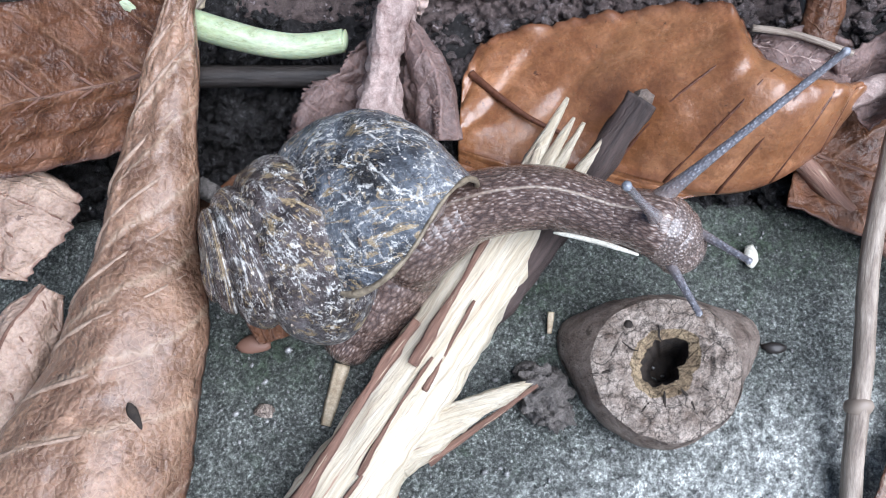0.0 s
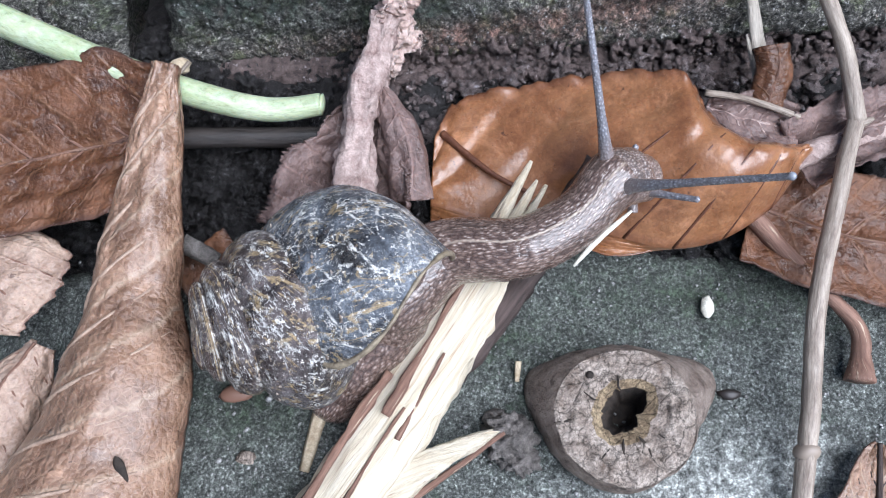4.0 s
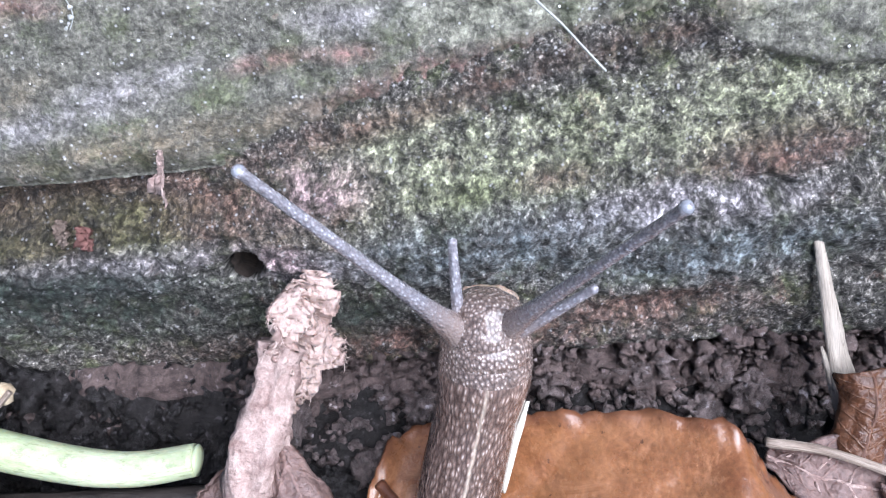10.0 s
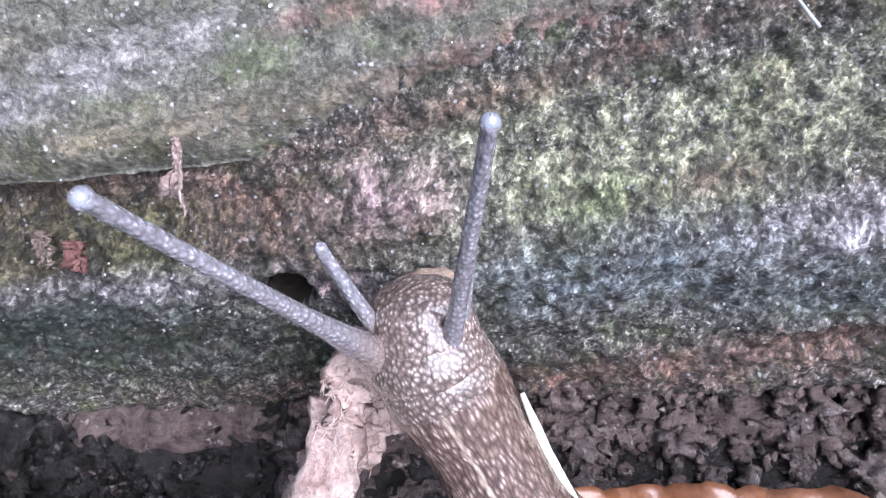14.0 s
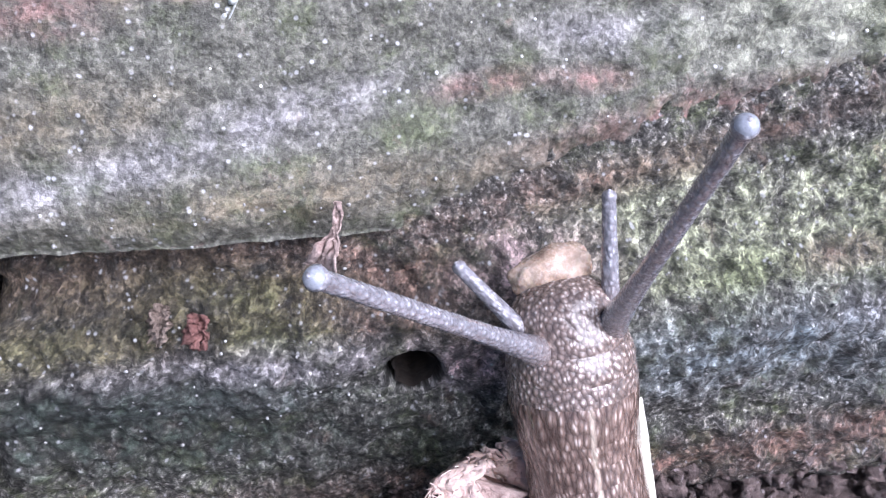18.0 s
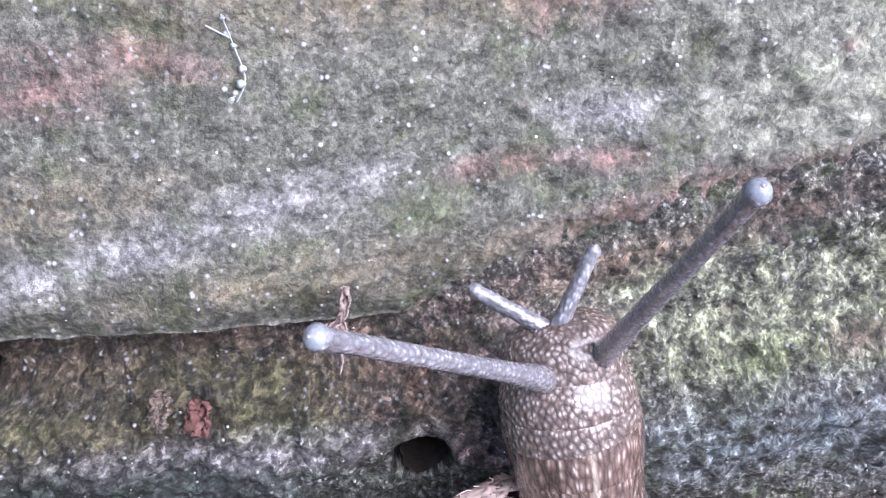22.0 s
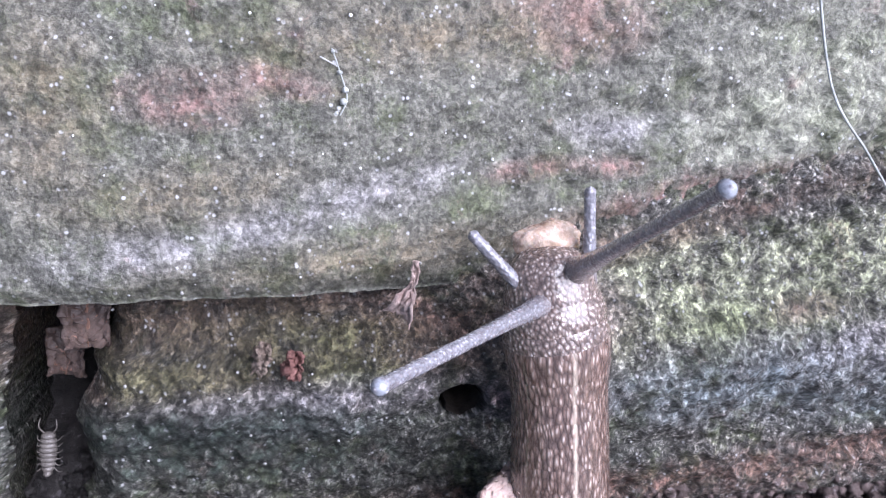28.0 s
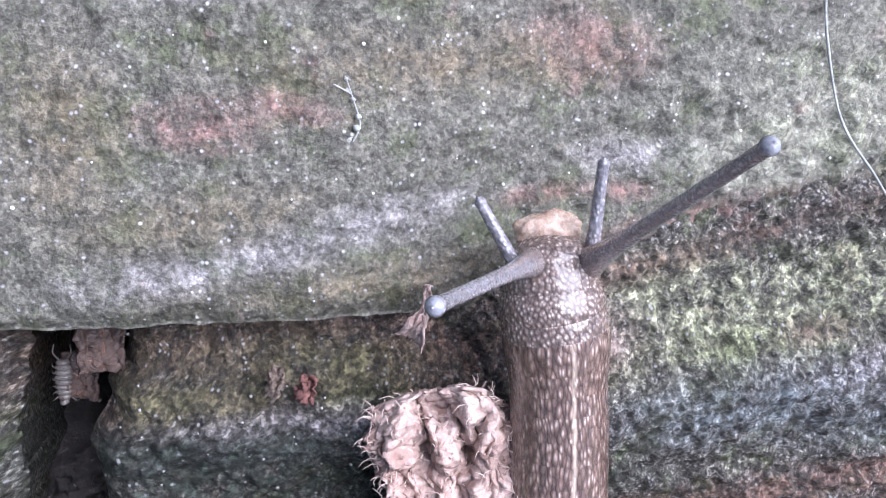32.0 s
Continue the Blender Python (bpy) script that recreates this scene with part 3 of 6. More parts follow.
def grid(fn, nu, nv, wrap_v=False, extra=None):
    """A sheet fn(u, v), u and v 0..1."""
    verts, faces = [], []
    mv = nv if wrap_v else nv + 1
    for i in range(nu + 1):
        for j in range(mv):
            verts.append(tuple(fn(i / nu, j / nv)))
    for i in range(nu):
        for j in range(nv):
            a, b = i * mv + j, i * mv + (j + 1) % mv
            faces.append((a, b, b + mv, a + mv))
    return verts, faces


def closed(shape, nu, nv):
    """Caps both ends of a wrapped grid."""
    verts, faces = shape[0], list(shape[1])
    faces.append(tuple(range(nv))[::-1])
    faces.append(tuple(nu * nv + j for j in range(nv)))
    return (verts, faces, *shape[2:])


def rough(p, scale, seed=0.0, octaves=4):
    return noise.fractal(Vector(p) * scale + Vector((seed, seed * 1.7, -seed)), 0.9, 2.1, octaves)


def spline(points, u):
    """A smooth curve through points, u 0..1."""
    n = len(points) - 1
    k = min(int(u * n), n - 1)
    f = u * n - k
    p = [Vector(points[max(0, min(n, k + d))]) for d in (-1, 0, 1, 2)]
    return 0.5 * (2 * p[1] + (p[2] - p[0]) * f + (2 * p[0] - 5 * p[1] + 4 * p[2] - p[3]) * f * f + (3 * p[1] - p[0] - 3 * p[2] + p[3]) * f**3)


def tube(points, radius, nu=30, nv=10, bump=0.0, flat=1.0, seed=1.0, scale=3.0):
    """A rod along a curve; radius: a number or a function of u."""
    r = radius if callable(radius) else (lambda u: radius)
    rings, rest, run, before = [], [], 0.0, None
    for i in range(nu + 1):
        u = i / nu
        c = spline(points, u)
        run += (c - before).length if before else 0.0
        before = c
        d = (spline(points, min(1, u + 0.02)) - spline(points, max(0, u - 0.02))).normalized()
        side = d.cross(Vector((0.03, 0.05, 1))).normalized()
        up = side.cross(d)
        for j in range(nv):
            a = math.tau * j / nv
            k = r(u) * (1 + bump * rough((c.x + math.cos(a), c.y + math.sin(a), c.z), scale, seed, 3))
            rings.append(tuple(c + side * math.cos(a) * k + up * math.sin(a) * k * flat))
            rest.append((run, abs(a - math.pi) * r(u) + seed, math.sin(a)))
    faces = [(i * nv + j, i * nv + (j + 1) % nv, (i + 1) * nv + (j + 1) % nv, (i + 1) * nv + j) for i in range(nu) for j in range(nv)]
    return closed((rings, faces, {"rest": rest}), nu, nv)


def stops(u, table):
    """Straight lines between (u, value) pairs, eased."""
    for (a, va), (b, vb) in zip(table, table[1:]):
        if u <= b:
            f = (u - a) / (b - a)
            f = f * f * (3 - 2 * f)
            return va + (vb - va) * f
    return table[-1][1]


def lump(centre, size, seed, detail=2, roughness=0.35, scale=1.2):
    """An uneven pebble or crumb."""
    bm = bmesh.new()
    bmesh.ops.create_icosphere(bm, subdivisions=detail, radius=1)
    verts = []
    for v in bm.verts:
        k = 1 + roughness * rough(v.co, scale, seed, 3)
        verts.append(tuple(Vector(centre) + Vector((v.co.x * size[0], v.co.y * size[1], v.co.z * size[2])) * k))
    faces = [tuple(v.index for v in f.verts) for f in bm.faces]
    bm.free()
    return verts, faces


def joined(shapes):
    """Several pieces as one mesh."""
    verts, faces = [], []
    for s in shapes:
        n = len(verts)
        verts += s[0]
        faces += [tuple(n + k for k in f) for f in s[1]]
    return verts, faces


# ---------------------------------------------------------------- ground
def paving_edge(x):
    return 3.0 + 0.35 * math.sin(x * 0.45 - 1.2) + 0.25 * rough((x, 0, 0), 0.8, 3.0)


def soil_height(x, y):
    rise = max(0.0, min(1.0, (y - 2.6) / 3.2))
    return -0.22 + 0.62 * rise**1.4 + 0.14 * rough((x, y, 0), 1.1, 7.0) + 0.13 * rough((x, y, 0), 3.2, 9.0, 5)


ground = tagged(part("ground", grid(lambda u, v: (-3000 + 6000 * u, -3000 + 6000 * v, -0.5), 8, 8), EARTH), "bare damp earth round the stones", "ground", kind="structure")
soil = tagged(part("soil", grid(lambda u, v: (-4 + 20 * u, 1.2 + 6.8 * v, soil_height(-4 + 20 * u, 1.2 + 6.8 * v)), 220, 90), EARTH), "dark damp soil at the foot of the wall", "soil", kind="structure")


def paving_point(u, v):
    x = -5 + 22 * u
    y = -7 + (paving_edge(x) + 7) * v
    edge = max(0.0, (v - 0.97) / 0.03)
    return x, y, 0.035 * rough((x, y, 0), 1.2, 2.0) + 0.03 * rough((x, y, 0), 5.0, 5.0, 4) - 0.30 * edge**2


paving = tagged(part("paving_stone", grid(paving_point, 330, 160), PAVING), "rough grey-green paving slab with gritty surface", "paving", kind="structure")

# ---------------------------------------------------------------- wall of rough stones, leaning back
LEAN = radians(44)
FOOT = Vector((0, 6.58, 1.61))
UP_WALL = Vector((0, math.cos(LEAN), math.sin(LEAN)))
OUT = Vector((0, -math.sin(LEAN), math.cos(LEAN)))


def on_wall(x, s, h=0.0):
    return Vector((x, 0, 0)) + FOOT + UP_WALL * s + OUT * h


def upper_edge(x):
    """How high the lower rim of the upper stone runs."""
    k = max(0.0, x - 4.4)
    return 0.93 + 0.03 * max(0, x - 1.0) + 0.235 * k - 0.0 * k * k + 0.04 * rough((x, 0, 0), 1.3, 11.0) + (1.1 * max(0, 0.35 - x) ** 1.5 if x < 0.35 else 0)


def stone_sheet(x0, x1, low, high, height, nx, ns, back=-2.5, ends=(0.0, 0.0)):
    """A stone's face over the wall's plane, with its rims turned back into the wall; ends: slant and unevenness of its sides."""
    def point(u, v):
        x = x0 + (x1 - x0) * u
        lo, hi = low(x), high(x)
        s = lo + (hi - lo) * v
        near = max(0.0, 1 - 2.2 * min(u, 1 - u) * abs(x1 - x0) / 3)
        return on_wall(x + near * (ends[0] * s + ends[1] * rough((0, s, x0), 2.2, 31.0)), s, height(x, s, u, v))
    verts, faces = grid(point, nx, ns)
    m = ns + 1
    rim = [i * m for i in range(nx + 1)] + [nx * m + j for j in range(1, m)] + [i * m + ns for i in range(nx - 1, -1, -1)] + [j for j in range(ns - 1, 0, -1)]
    n = len(verts)
    verts += [tuple(Vector(verts[k]) + OUT * back) for k in rim]
    c = len(rim)
    faces += [(rim[k], n + k, n + (k + 1) % c, rim[(k + 1) % c]) for k in range(c)]
    faces.append(tuple(range(n + c - 1, n - 1, -1)))
    rest = []
    for i in range(nx + 1):
        x = x0 + (x1 - x0) * i / nx
        rest += [(x, low(x) + (high(x) - low(x)) * j / ns, 0.0) for j in range(m)]
    rest += [(rest[k][0], rest[k][1], back) for k in rim]
    return verts, faces, {"rest": rest}


def rounded(u, v, wu, wv, depth):
    """Drop of the face near its rims."""
    d = 0.0
    for k, w in ((u, wu), (1 - u, wu), (v, wv), (1 - v, wv)):
        if w and k < w:
            d += (1 - k / w) ** 2
    return -depth * d


def grit(x, s, seed, amount=1.0):
    return amount * (0.07 * rough((x, s * 1.6, 0), 1.0, seed) + 0.05 * rough((x, s, 0), 3.5, seed + 3, 4) + 0.04 * rough((x, s, 0), 10.0, seed + 5, 4))


def lower_height(x, s, u, v):
    h = 0.12 + grit(x, s, 21.0, 1.2)
    h += 0.28 * math.exp(-(((s - 0.25 - 0.04 * (x - 4)) / 0.45) ** 2)) - 0.10
    h -= 0.50 * max(0.0, -s - 0.55) ** 1.3 + 0.16 * math.exp(-(((x - 8.4) / 0.5) ** 2 + ((s + 0.5) / 0.14) ** 2) ** 2)
    right = max(0.0, min(1.0, (x - 4.2) / 1.2))
    h += right * (0.10 - 0.45 * max(0.0, s - upper_edge(x) - 0.02)) - (1 - right) * 0.10 * max(0.0, s - 0.85)
    h -= 0.10 * math.exp(-(((x - 4.62) / 0.4) ** 2 + ((s - 0.05) / 0.25) ** 2))
    h -= 2.0 * math.exp(-(((x - 4.47) / 0.165) ** 2 + ((s - 0.05) / 0.14) ** 2 + 0.25 * rough((x, s, 0), 4.0, 2.0)) ** 4)       # the round hole
    h += 0.16 * math.exp(-(((x - 5.15) / 0.4) ** 2 + ((s - 0.72) / 0.22) ** 2))
    h -= 0.18 * math.exp(-(((x - 9.25) / 0.25) ** 2 + ((s - 0.72) / 0.12) ** 2) ** 2)
    return h + rounded(u, v, 0.03, 0.06, 0.5)


def upper_height(x, s, u, v):
    edge = upper_edge(x)
    k = max(0.0, min(1.0, (x - 3.0) / 2.6))
    proud = 0.42 - 0.40 * k * k * (3 - 2 * k)
    over = max(0.0, 1 - (s - edge) / 0.3)
    h = proud + 0.05 - 0.35 * proud * over**2 - 0.16 * k * over + grit(x, s, 41.0, 0.75 + 0.4 * k)
    return h + rounded(u, 1.0, 0.03, 0, 0.5)


wall = thing("wall_stones", "low wall of rough mossy grey stones", "wall", kind="structure")
part("stone", stone_sheet(1.52, 13.0, lambda x: -1.45 - 0.15 * max(0.0, min(1.0, (5.2 - x) / 1.5)) + 0.05 * max(0, x - 4), lambda x: upper_edge(x) + 0.4 + 0.5 * max(0.0, min(1.0, (x - 4.2) / 1.2)), lower_height, 480, 130, ends=(0.16, 0.14)), WALL, wall, "long dark mossy stone with a round hole")
part("stone", stone_sheet(-0.75, 17.0, upper_edge, lambda x: 9.0, upper_height, 420, 220), UPPER, wall, "upper grey-green lichen-dusted stone")
part("stone", stone_sheet(-6.0, 0.92, lambda x: -1.6, lambda x: 1.15, lambda x, s, u, v: 0.25 + grit(x, s, 61.0, 1.3) + rounded(u, v, 0.06, 0.10, 0.5), 170, 100, ends=(0.1, 0.12)), WALL, wall, "left mossy stone beside the open joint")
part("stone", stone_sheet(-12.0, -0.85, lambda x: 1.2, lambda x: 9.0, lambda x, s, u, v: 0.05 + grit(x, s, 71.0, 2) + rounded(u, v, 0.05, 0.04, 0.5), 90, 70), UPPER, wall)
part("stone", stone_sheet(13.05, 26.0, lambda x: -1.5, lambda x: 1.9, lambda x, s, u, v: 0.2 + grit(x, s, 81.0, 2) + rounded(u, v, 0.05, 0.1, 0.5), 80, 40), WALL, wall)
part("stone", stone_sheet(-16.0, -6.05, lambda x: -1.6, lambda x: 1.15, lambda x, s, u, v: 0.2 + grit(x, s, 91.0, 2) + rounded(u, v, 0.05, 0.1, 0.5), 60, 40), WALL, wall)
part("stone", stone_sheet(17.05, 30.0, lambda x: 1.95, lambda x: 9.0, lambda x, s, u, v: 0.1 + grit(x, s, 95.0, 2) + rounded(u, v, 0.05, 0.1, 0.5), 60, 50), UPPER, wall)
# added dark cup lining the hole; its colour gives the shade inside
hole_cup = []
for k in range(13):
    for j in range(28):
        a = math.tau * j / 28
        r = (0.15 + 0.012 * math.sin(3 * a + 1) + 0.01 * math.sin(7 * a)) * (1 if k < 9 else 1 - (k - 8) / 5)
        hole_cup.append(tuple(on_wall(4.47 + r * math.cos(a), 0.05 + r * 0.88 * math.sin(a), 0.10 - 0.09 * k)))
part("hollow", (hole_cup, [(k * 28 + j, k * 28 + (j + 1) % 28, (k + 1) * 28 + (j + 1) % 28, (k + 1) * 28 + j) for k in range(12) for j in range(28)]), HOLE_SHADE, wall, "round hole in the stone with a shade-dark lining")
part("mortar", grid(lambda u, v: on_wall(-16 + 46 * u, -2.6 + 11.6 * v, -1.0 - 1.6 * math.exp(-(((-17.2 + 46 * u) / 0.7) ** 2)) + (0.85 * math.exp(-((-2.6 + 11.6 * v + 1.5) / 0.6) ** 2)) + 0.12 * rough((46 * u, 11.6 * v, 0), 1.5, 5.0) + 0.06 * rough((46 * u, 11.6 * v, 0), 5.0, 6.0)), 420, 120), MORTAR, wall, "crumbly brown earth in the joints")

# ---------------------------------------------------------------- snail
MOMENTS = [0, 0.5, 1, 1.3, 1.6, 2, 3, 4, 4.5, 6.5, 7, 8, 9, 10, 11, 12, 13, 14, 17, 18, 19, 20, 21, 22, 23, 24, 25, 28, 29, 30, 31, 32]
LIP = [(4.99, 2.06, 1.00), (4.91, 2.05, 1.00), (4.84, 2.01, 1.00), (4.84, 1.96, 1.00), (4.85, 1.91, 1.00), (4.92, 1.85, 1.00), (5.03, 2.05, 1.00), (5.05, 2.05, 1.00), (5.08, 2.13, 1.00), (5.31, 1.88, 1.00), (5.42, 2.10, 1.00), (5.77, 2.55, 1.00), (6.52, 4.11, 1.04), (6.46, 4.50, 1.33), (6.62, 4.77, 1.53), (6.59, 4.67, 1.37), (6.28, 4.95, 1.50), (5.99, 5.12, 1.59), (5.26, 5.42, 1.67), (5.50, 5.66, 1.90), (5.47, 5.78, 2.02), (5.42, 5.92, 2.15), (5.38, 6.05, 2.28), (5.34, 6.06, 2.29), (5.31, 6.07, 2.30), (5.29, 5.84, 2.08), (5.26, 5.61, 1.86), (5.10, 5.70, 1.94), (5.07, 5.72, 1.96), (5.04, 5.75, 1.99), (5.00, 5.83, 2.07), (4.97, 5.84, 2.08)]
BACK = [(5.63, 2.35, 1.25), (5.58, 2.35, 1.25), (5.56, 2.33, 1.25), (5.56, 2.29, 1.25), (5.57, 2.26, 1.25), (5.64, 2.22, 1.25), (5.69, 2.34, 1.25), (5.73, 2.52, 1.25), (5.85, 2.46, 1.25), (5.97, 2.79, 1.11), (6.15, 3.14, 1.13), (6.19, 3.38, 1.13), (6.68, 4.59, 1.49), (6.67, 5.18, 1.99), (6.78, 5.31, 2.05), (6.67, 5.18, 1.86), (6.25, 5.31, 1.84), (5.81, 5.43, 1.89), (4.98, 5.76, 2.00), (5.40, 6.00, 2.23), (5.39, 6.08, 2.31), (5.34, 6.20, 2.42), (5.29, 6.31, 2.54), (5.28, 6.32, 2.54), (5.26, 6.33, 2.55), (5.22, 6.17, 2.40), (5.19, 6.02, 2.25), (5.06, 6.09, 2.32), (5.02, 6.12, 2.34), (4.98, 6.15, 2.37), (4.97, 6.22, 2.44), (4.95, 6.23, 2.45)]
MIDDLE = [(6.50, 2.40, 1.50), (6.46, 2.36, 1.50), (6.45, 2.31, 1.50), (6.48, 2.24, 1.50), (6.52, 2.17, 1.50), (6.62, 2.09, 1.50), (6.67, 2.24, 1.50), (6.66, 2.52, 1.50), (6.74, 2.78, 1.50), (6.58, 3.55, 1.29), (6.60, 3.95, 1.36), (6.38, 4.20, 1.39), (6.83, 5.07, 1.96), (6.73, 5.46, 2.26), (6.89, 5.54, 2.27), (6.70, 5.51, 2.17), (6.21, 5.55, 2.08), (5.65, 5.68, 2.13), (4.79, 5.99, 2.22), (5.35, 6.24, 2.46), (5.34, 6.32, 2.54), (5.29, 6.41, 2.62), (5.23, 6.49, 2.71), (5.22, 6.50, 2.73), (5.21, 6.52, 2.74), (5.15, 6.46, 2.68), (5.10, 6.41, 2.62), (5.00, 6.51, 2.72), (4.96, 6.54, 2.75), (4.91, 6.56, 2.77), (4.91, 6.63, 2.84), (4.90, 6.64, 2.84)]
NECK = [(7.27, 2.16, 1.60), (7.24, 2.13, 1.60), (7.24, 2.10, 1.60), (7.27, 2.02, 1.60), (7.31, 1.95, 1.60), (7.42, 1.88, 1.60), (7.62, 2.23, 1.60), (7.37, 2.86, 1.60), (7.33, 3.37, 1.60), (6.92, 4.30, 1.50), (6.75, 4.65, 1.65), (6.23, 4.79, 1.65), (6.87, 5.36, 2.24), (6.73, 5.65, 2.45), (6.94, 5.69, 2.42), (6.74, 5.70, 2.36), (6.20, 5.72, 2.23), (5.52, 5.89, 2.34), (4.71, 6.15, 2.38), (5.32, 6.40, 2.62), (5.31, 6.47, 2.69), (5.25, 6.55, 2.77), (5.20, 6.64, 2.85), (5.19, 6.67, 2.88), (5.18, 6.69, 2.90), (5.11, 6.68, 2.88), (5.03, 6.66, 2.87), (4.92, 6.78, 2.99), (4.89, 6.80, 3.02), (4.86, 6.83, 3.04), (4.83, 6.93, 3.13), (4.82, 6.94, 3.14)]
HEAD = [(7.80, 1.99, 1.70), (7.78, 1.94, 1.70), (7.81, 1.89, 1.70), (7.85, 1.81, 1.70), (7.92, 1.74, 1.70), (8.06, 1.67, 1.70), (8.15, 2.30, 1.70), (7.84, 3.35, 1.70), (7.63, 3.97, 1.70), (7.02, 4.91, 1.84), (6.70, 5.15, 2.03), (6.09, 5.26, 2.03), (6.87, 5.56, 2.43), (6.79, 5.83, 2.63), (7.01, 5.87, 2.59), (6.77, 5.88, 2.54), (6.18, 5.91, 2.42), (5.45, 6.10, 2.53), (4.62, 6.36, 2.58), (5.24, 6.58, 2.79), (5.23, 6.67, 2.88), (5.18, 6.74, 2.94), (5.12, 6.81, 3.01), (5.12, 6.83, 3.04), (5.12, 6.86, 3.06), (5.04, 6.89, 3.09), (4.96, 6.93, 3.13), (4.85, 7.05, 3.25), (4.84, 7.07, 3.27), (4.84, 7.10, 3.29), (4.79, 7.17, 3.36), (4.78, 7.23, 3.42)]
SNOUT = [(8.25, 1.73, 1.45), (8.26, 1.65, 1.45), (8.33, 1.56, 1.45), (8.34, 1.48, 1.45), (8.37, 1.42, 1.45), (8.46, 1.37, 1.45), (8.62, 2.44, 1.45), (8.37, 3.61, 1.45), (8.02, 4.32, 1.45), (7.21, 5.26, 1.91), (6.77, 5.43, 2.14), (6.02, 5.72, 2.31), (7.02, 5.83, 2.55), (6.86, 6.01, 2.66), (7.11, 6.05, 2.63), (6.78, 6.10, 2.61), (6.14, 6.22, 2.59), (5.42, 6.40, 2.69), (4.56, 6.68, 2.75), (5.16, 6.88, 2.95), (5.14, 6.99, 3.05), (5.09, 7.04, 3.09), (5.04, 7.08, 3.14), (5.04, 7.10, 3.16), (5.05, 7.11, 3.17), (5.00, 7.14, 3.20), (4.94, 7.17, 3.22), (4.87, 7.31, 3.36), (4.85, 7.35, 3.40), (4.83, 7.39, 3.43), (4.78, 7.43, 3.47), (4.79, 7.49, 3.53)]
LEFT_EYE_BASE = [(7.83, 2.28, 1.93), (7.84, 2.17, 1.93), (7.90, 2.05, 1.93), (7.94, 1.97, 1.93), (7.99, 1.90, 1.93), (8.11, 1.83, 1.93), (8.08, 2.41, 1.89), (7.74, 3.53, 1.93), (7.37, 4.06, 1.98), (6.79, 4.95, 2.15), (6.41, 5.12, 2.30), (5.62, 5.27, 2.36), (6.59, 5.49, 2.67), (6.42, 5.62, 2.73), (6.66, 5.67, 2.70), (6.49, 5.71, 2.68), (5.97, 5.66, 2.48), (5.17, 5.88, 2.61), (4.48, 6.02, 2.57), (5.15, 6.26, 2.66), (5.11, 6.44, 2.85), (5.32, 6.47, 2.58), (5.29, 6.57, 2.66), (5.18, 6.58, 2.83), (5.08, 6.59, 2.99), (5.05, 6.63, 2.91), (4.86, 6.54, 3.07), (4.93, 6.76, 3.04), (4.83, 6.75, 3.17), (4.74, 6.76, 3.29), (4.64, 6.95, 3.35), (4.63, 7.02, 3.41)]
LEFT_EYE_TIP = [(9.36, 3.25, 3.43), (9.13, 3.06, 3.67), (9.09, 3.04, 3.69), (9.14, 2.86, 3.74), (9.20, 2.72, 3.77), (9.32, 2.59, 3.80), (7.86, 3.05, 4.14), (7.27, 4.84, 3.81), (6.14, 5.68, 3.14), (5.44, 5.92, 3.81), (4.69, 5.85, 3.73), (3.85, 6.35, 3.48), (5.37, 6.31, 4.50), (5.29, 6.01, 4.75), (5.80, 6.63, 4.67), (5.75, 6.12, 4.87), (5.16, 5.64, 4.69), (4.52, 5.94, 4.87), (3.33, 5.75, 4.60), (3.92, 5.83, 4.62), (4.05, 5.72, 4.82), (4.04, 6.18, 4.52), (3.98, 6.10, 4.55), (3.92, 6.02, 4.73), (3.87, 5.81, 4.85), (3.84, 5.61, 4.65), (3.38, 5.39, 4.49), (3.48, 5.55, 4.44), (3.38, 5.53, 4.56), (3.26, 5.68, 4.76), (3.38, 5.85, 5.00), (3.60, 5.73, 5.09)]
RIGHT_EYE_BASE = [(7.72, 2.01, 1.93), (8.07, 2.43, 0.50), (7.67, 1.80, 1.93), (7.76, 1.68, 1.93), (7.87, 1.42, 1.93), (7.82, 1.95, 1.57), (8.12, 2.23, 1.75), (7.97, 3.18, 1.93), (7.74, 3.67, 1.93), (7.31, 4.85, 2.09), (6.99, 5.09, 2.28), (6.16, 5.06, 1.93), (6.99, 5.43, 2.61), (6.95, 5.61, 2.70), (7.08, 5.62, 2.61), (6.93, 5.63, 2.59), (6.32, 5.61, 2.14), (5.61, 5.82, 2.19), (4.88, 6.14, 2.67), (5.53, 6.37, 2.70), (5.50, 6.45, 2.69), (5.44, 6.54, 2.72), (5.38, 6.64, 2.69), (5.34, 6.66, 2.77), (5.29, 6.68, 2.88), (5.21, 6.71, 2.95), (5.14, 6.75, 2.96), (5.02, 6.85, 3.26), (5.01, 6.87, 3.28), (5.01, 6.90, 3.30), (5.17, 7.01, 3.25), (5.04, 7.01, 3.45)]
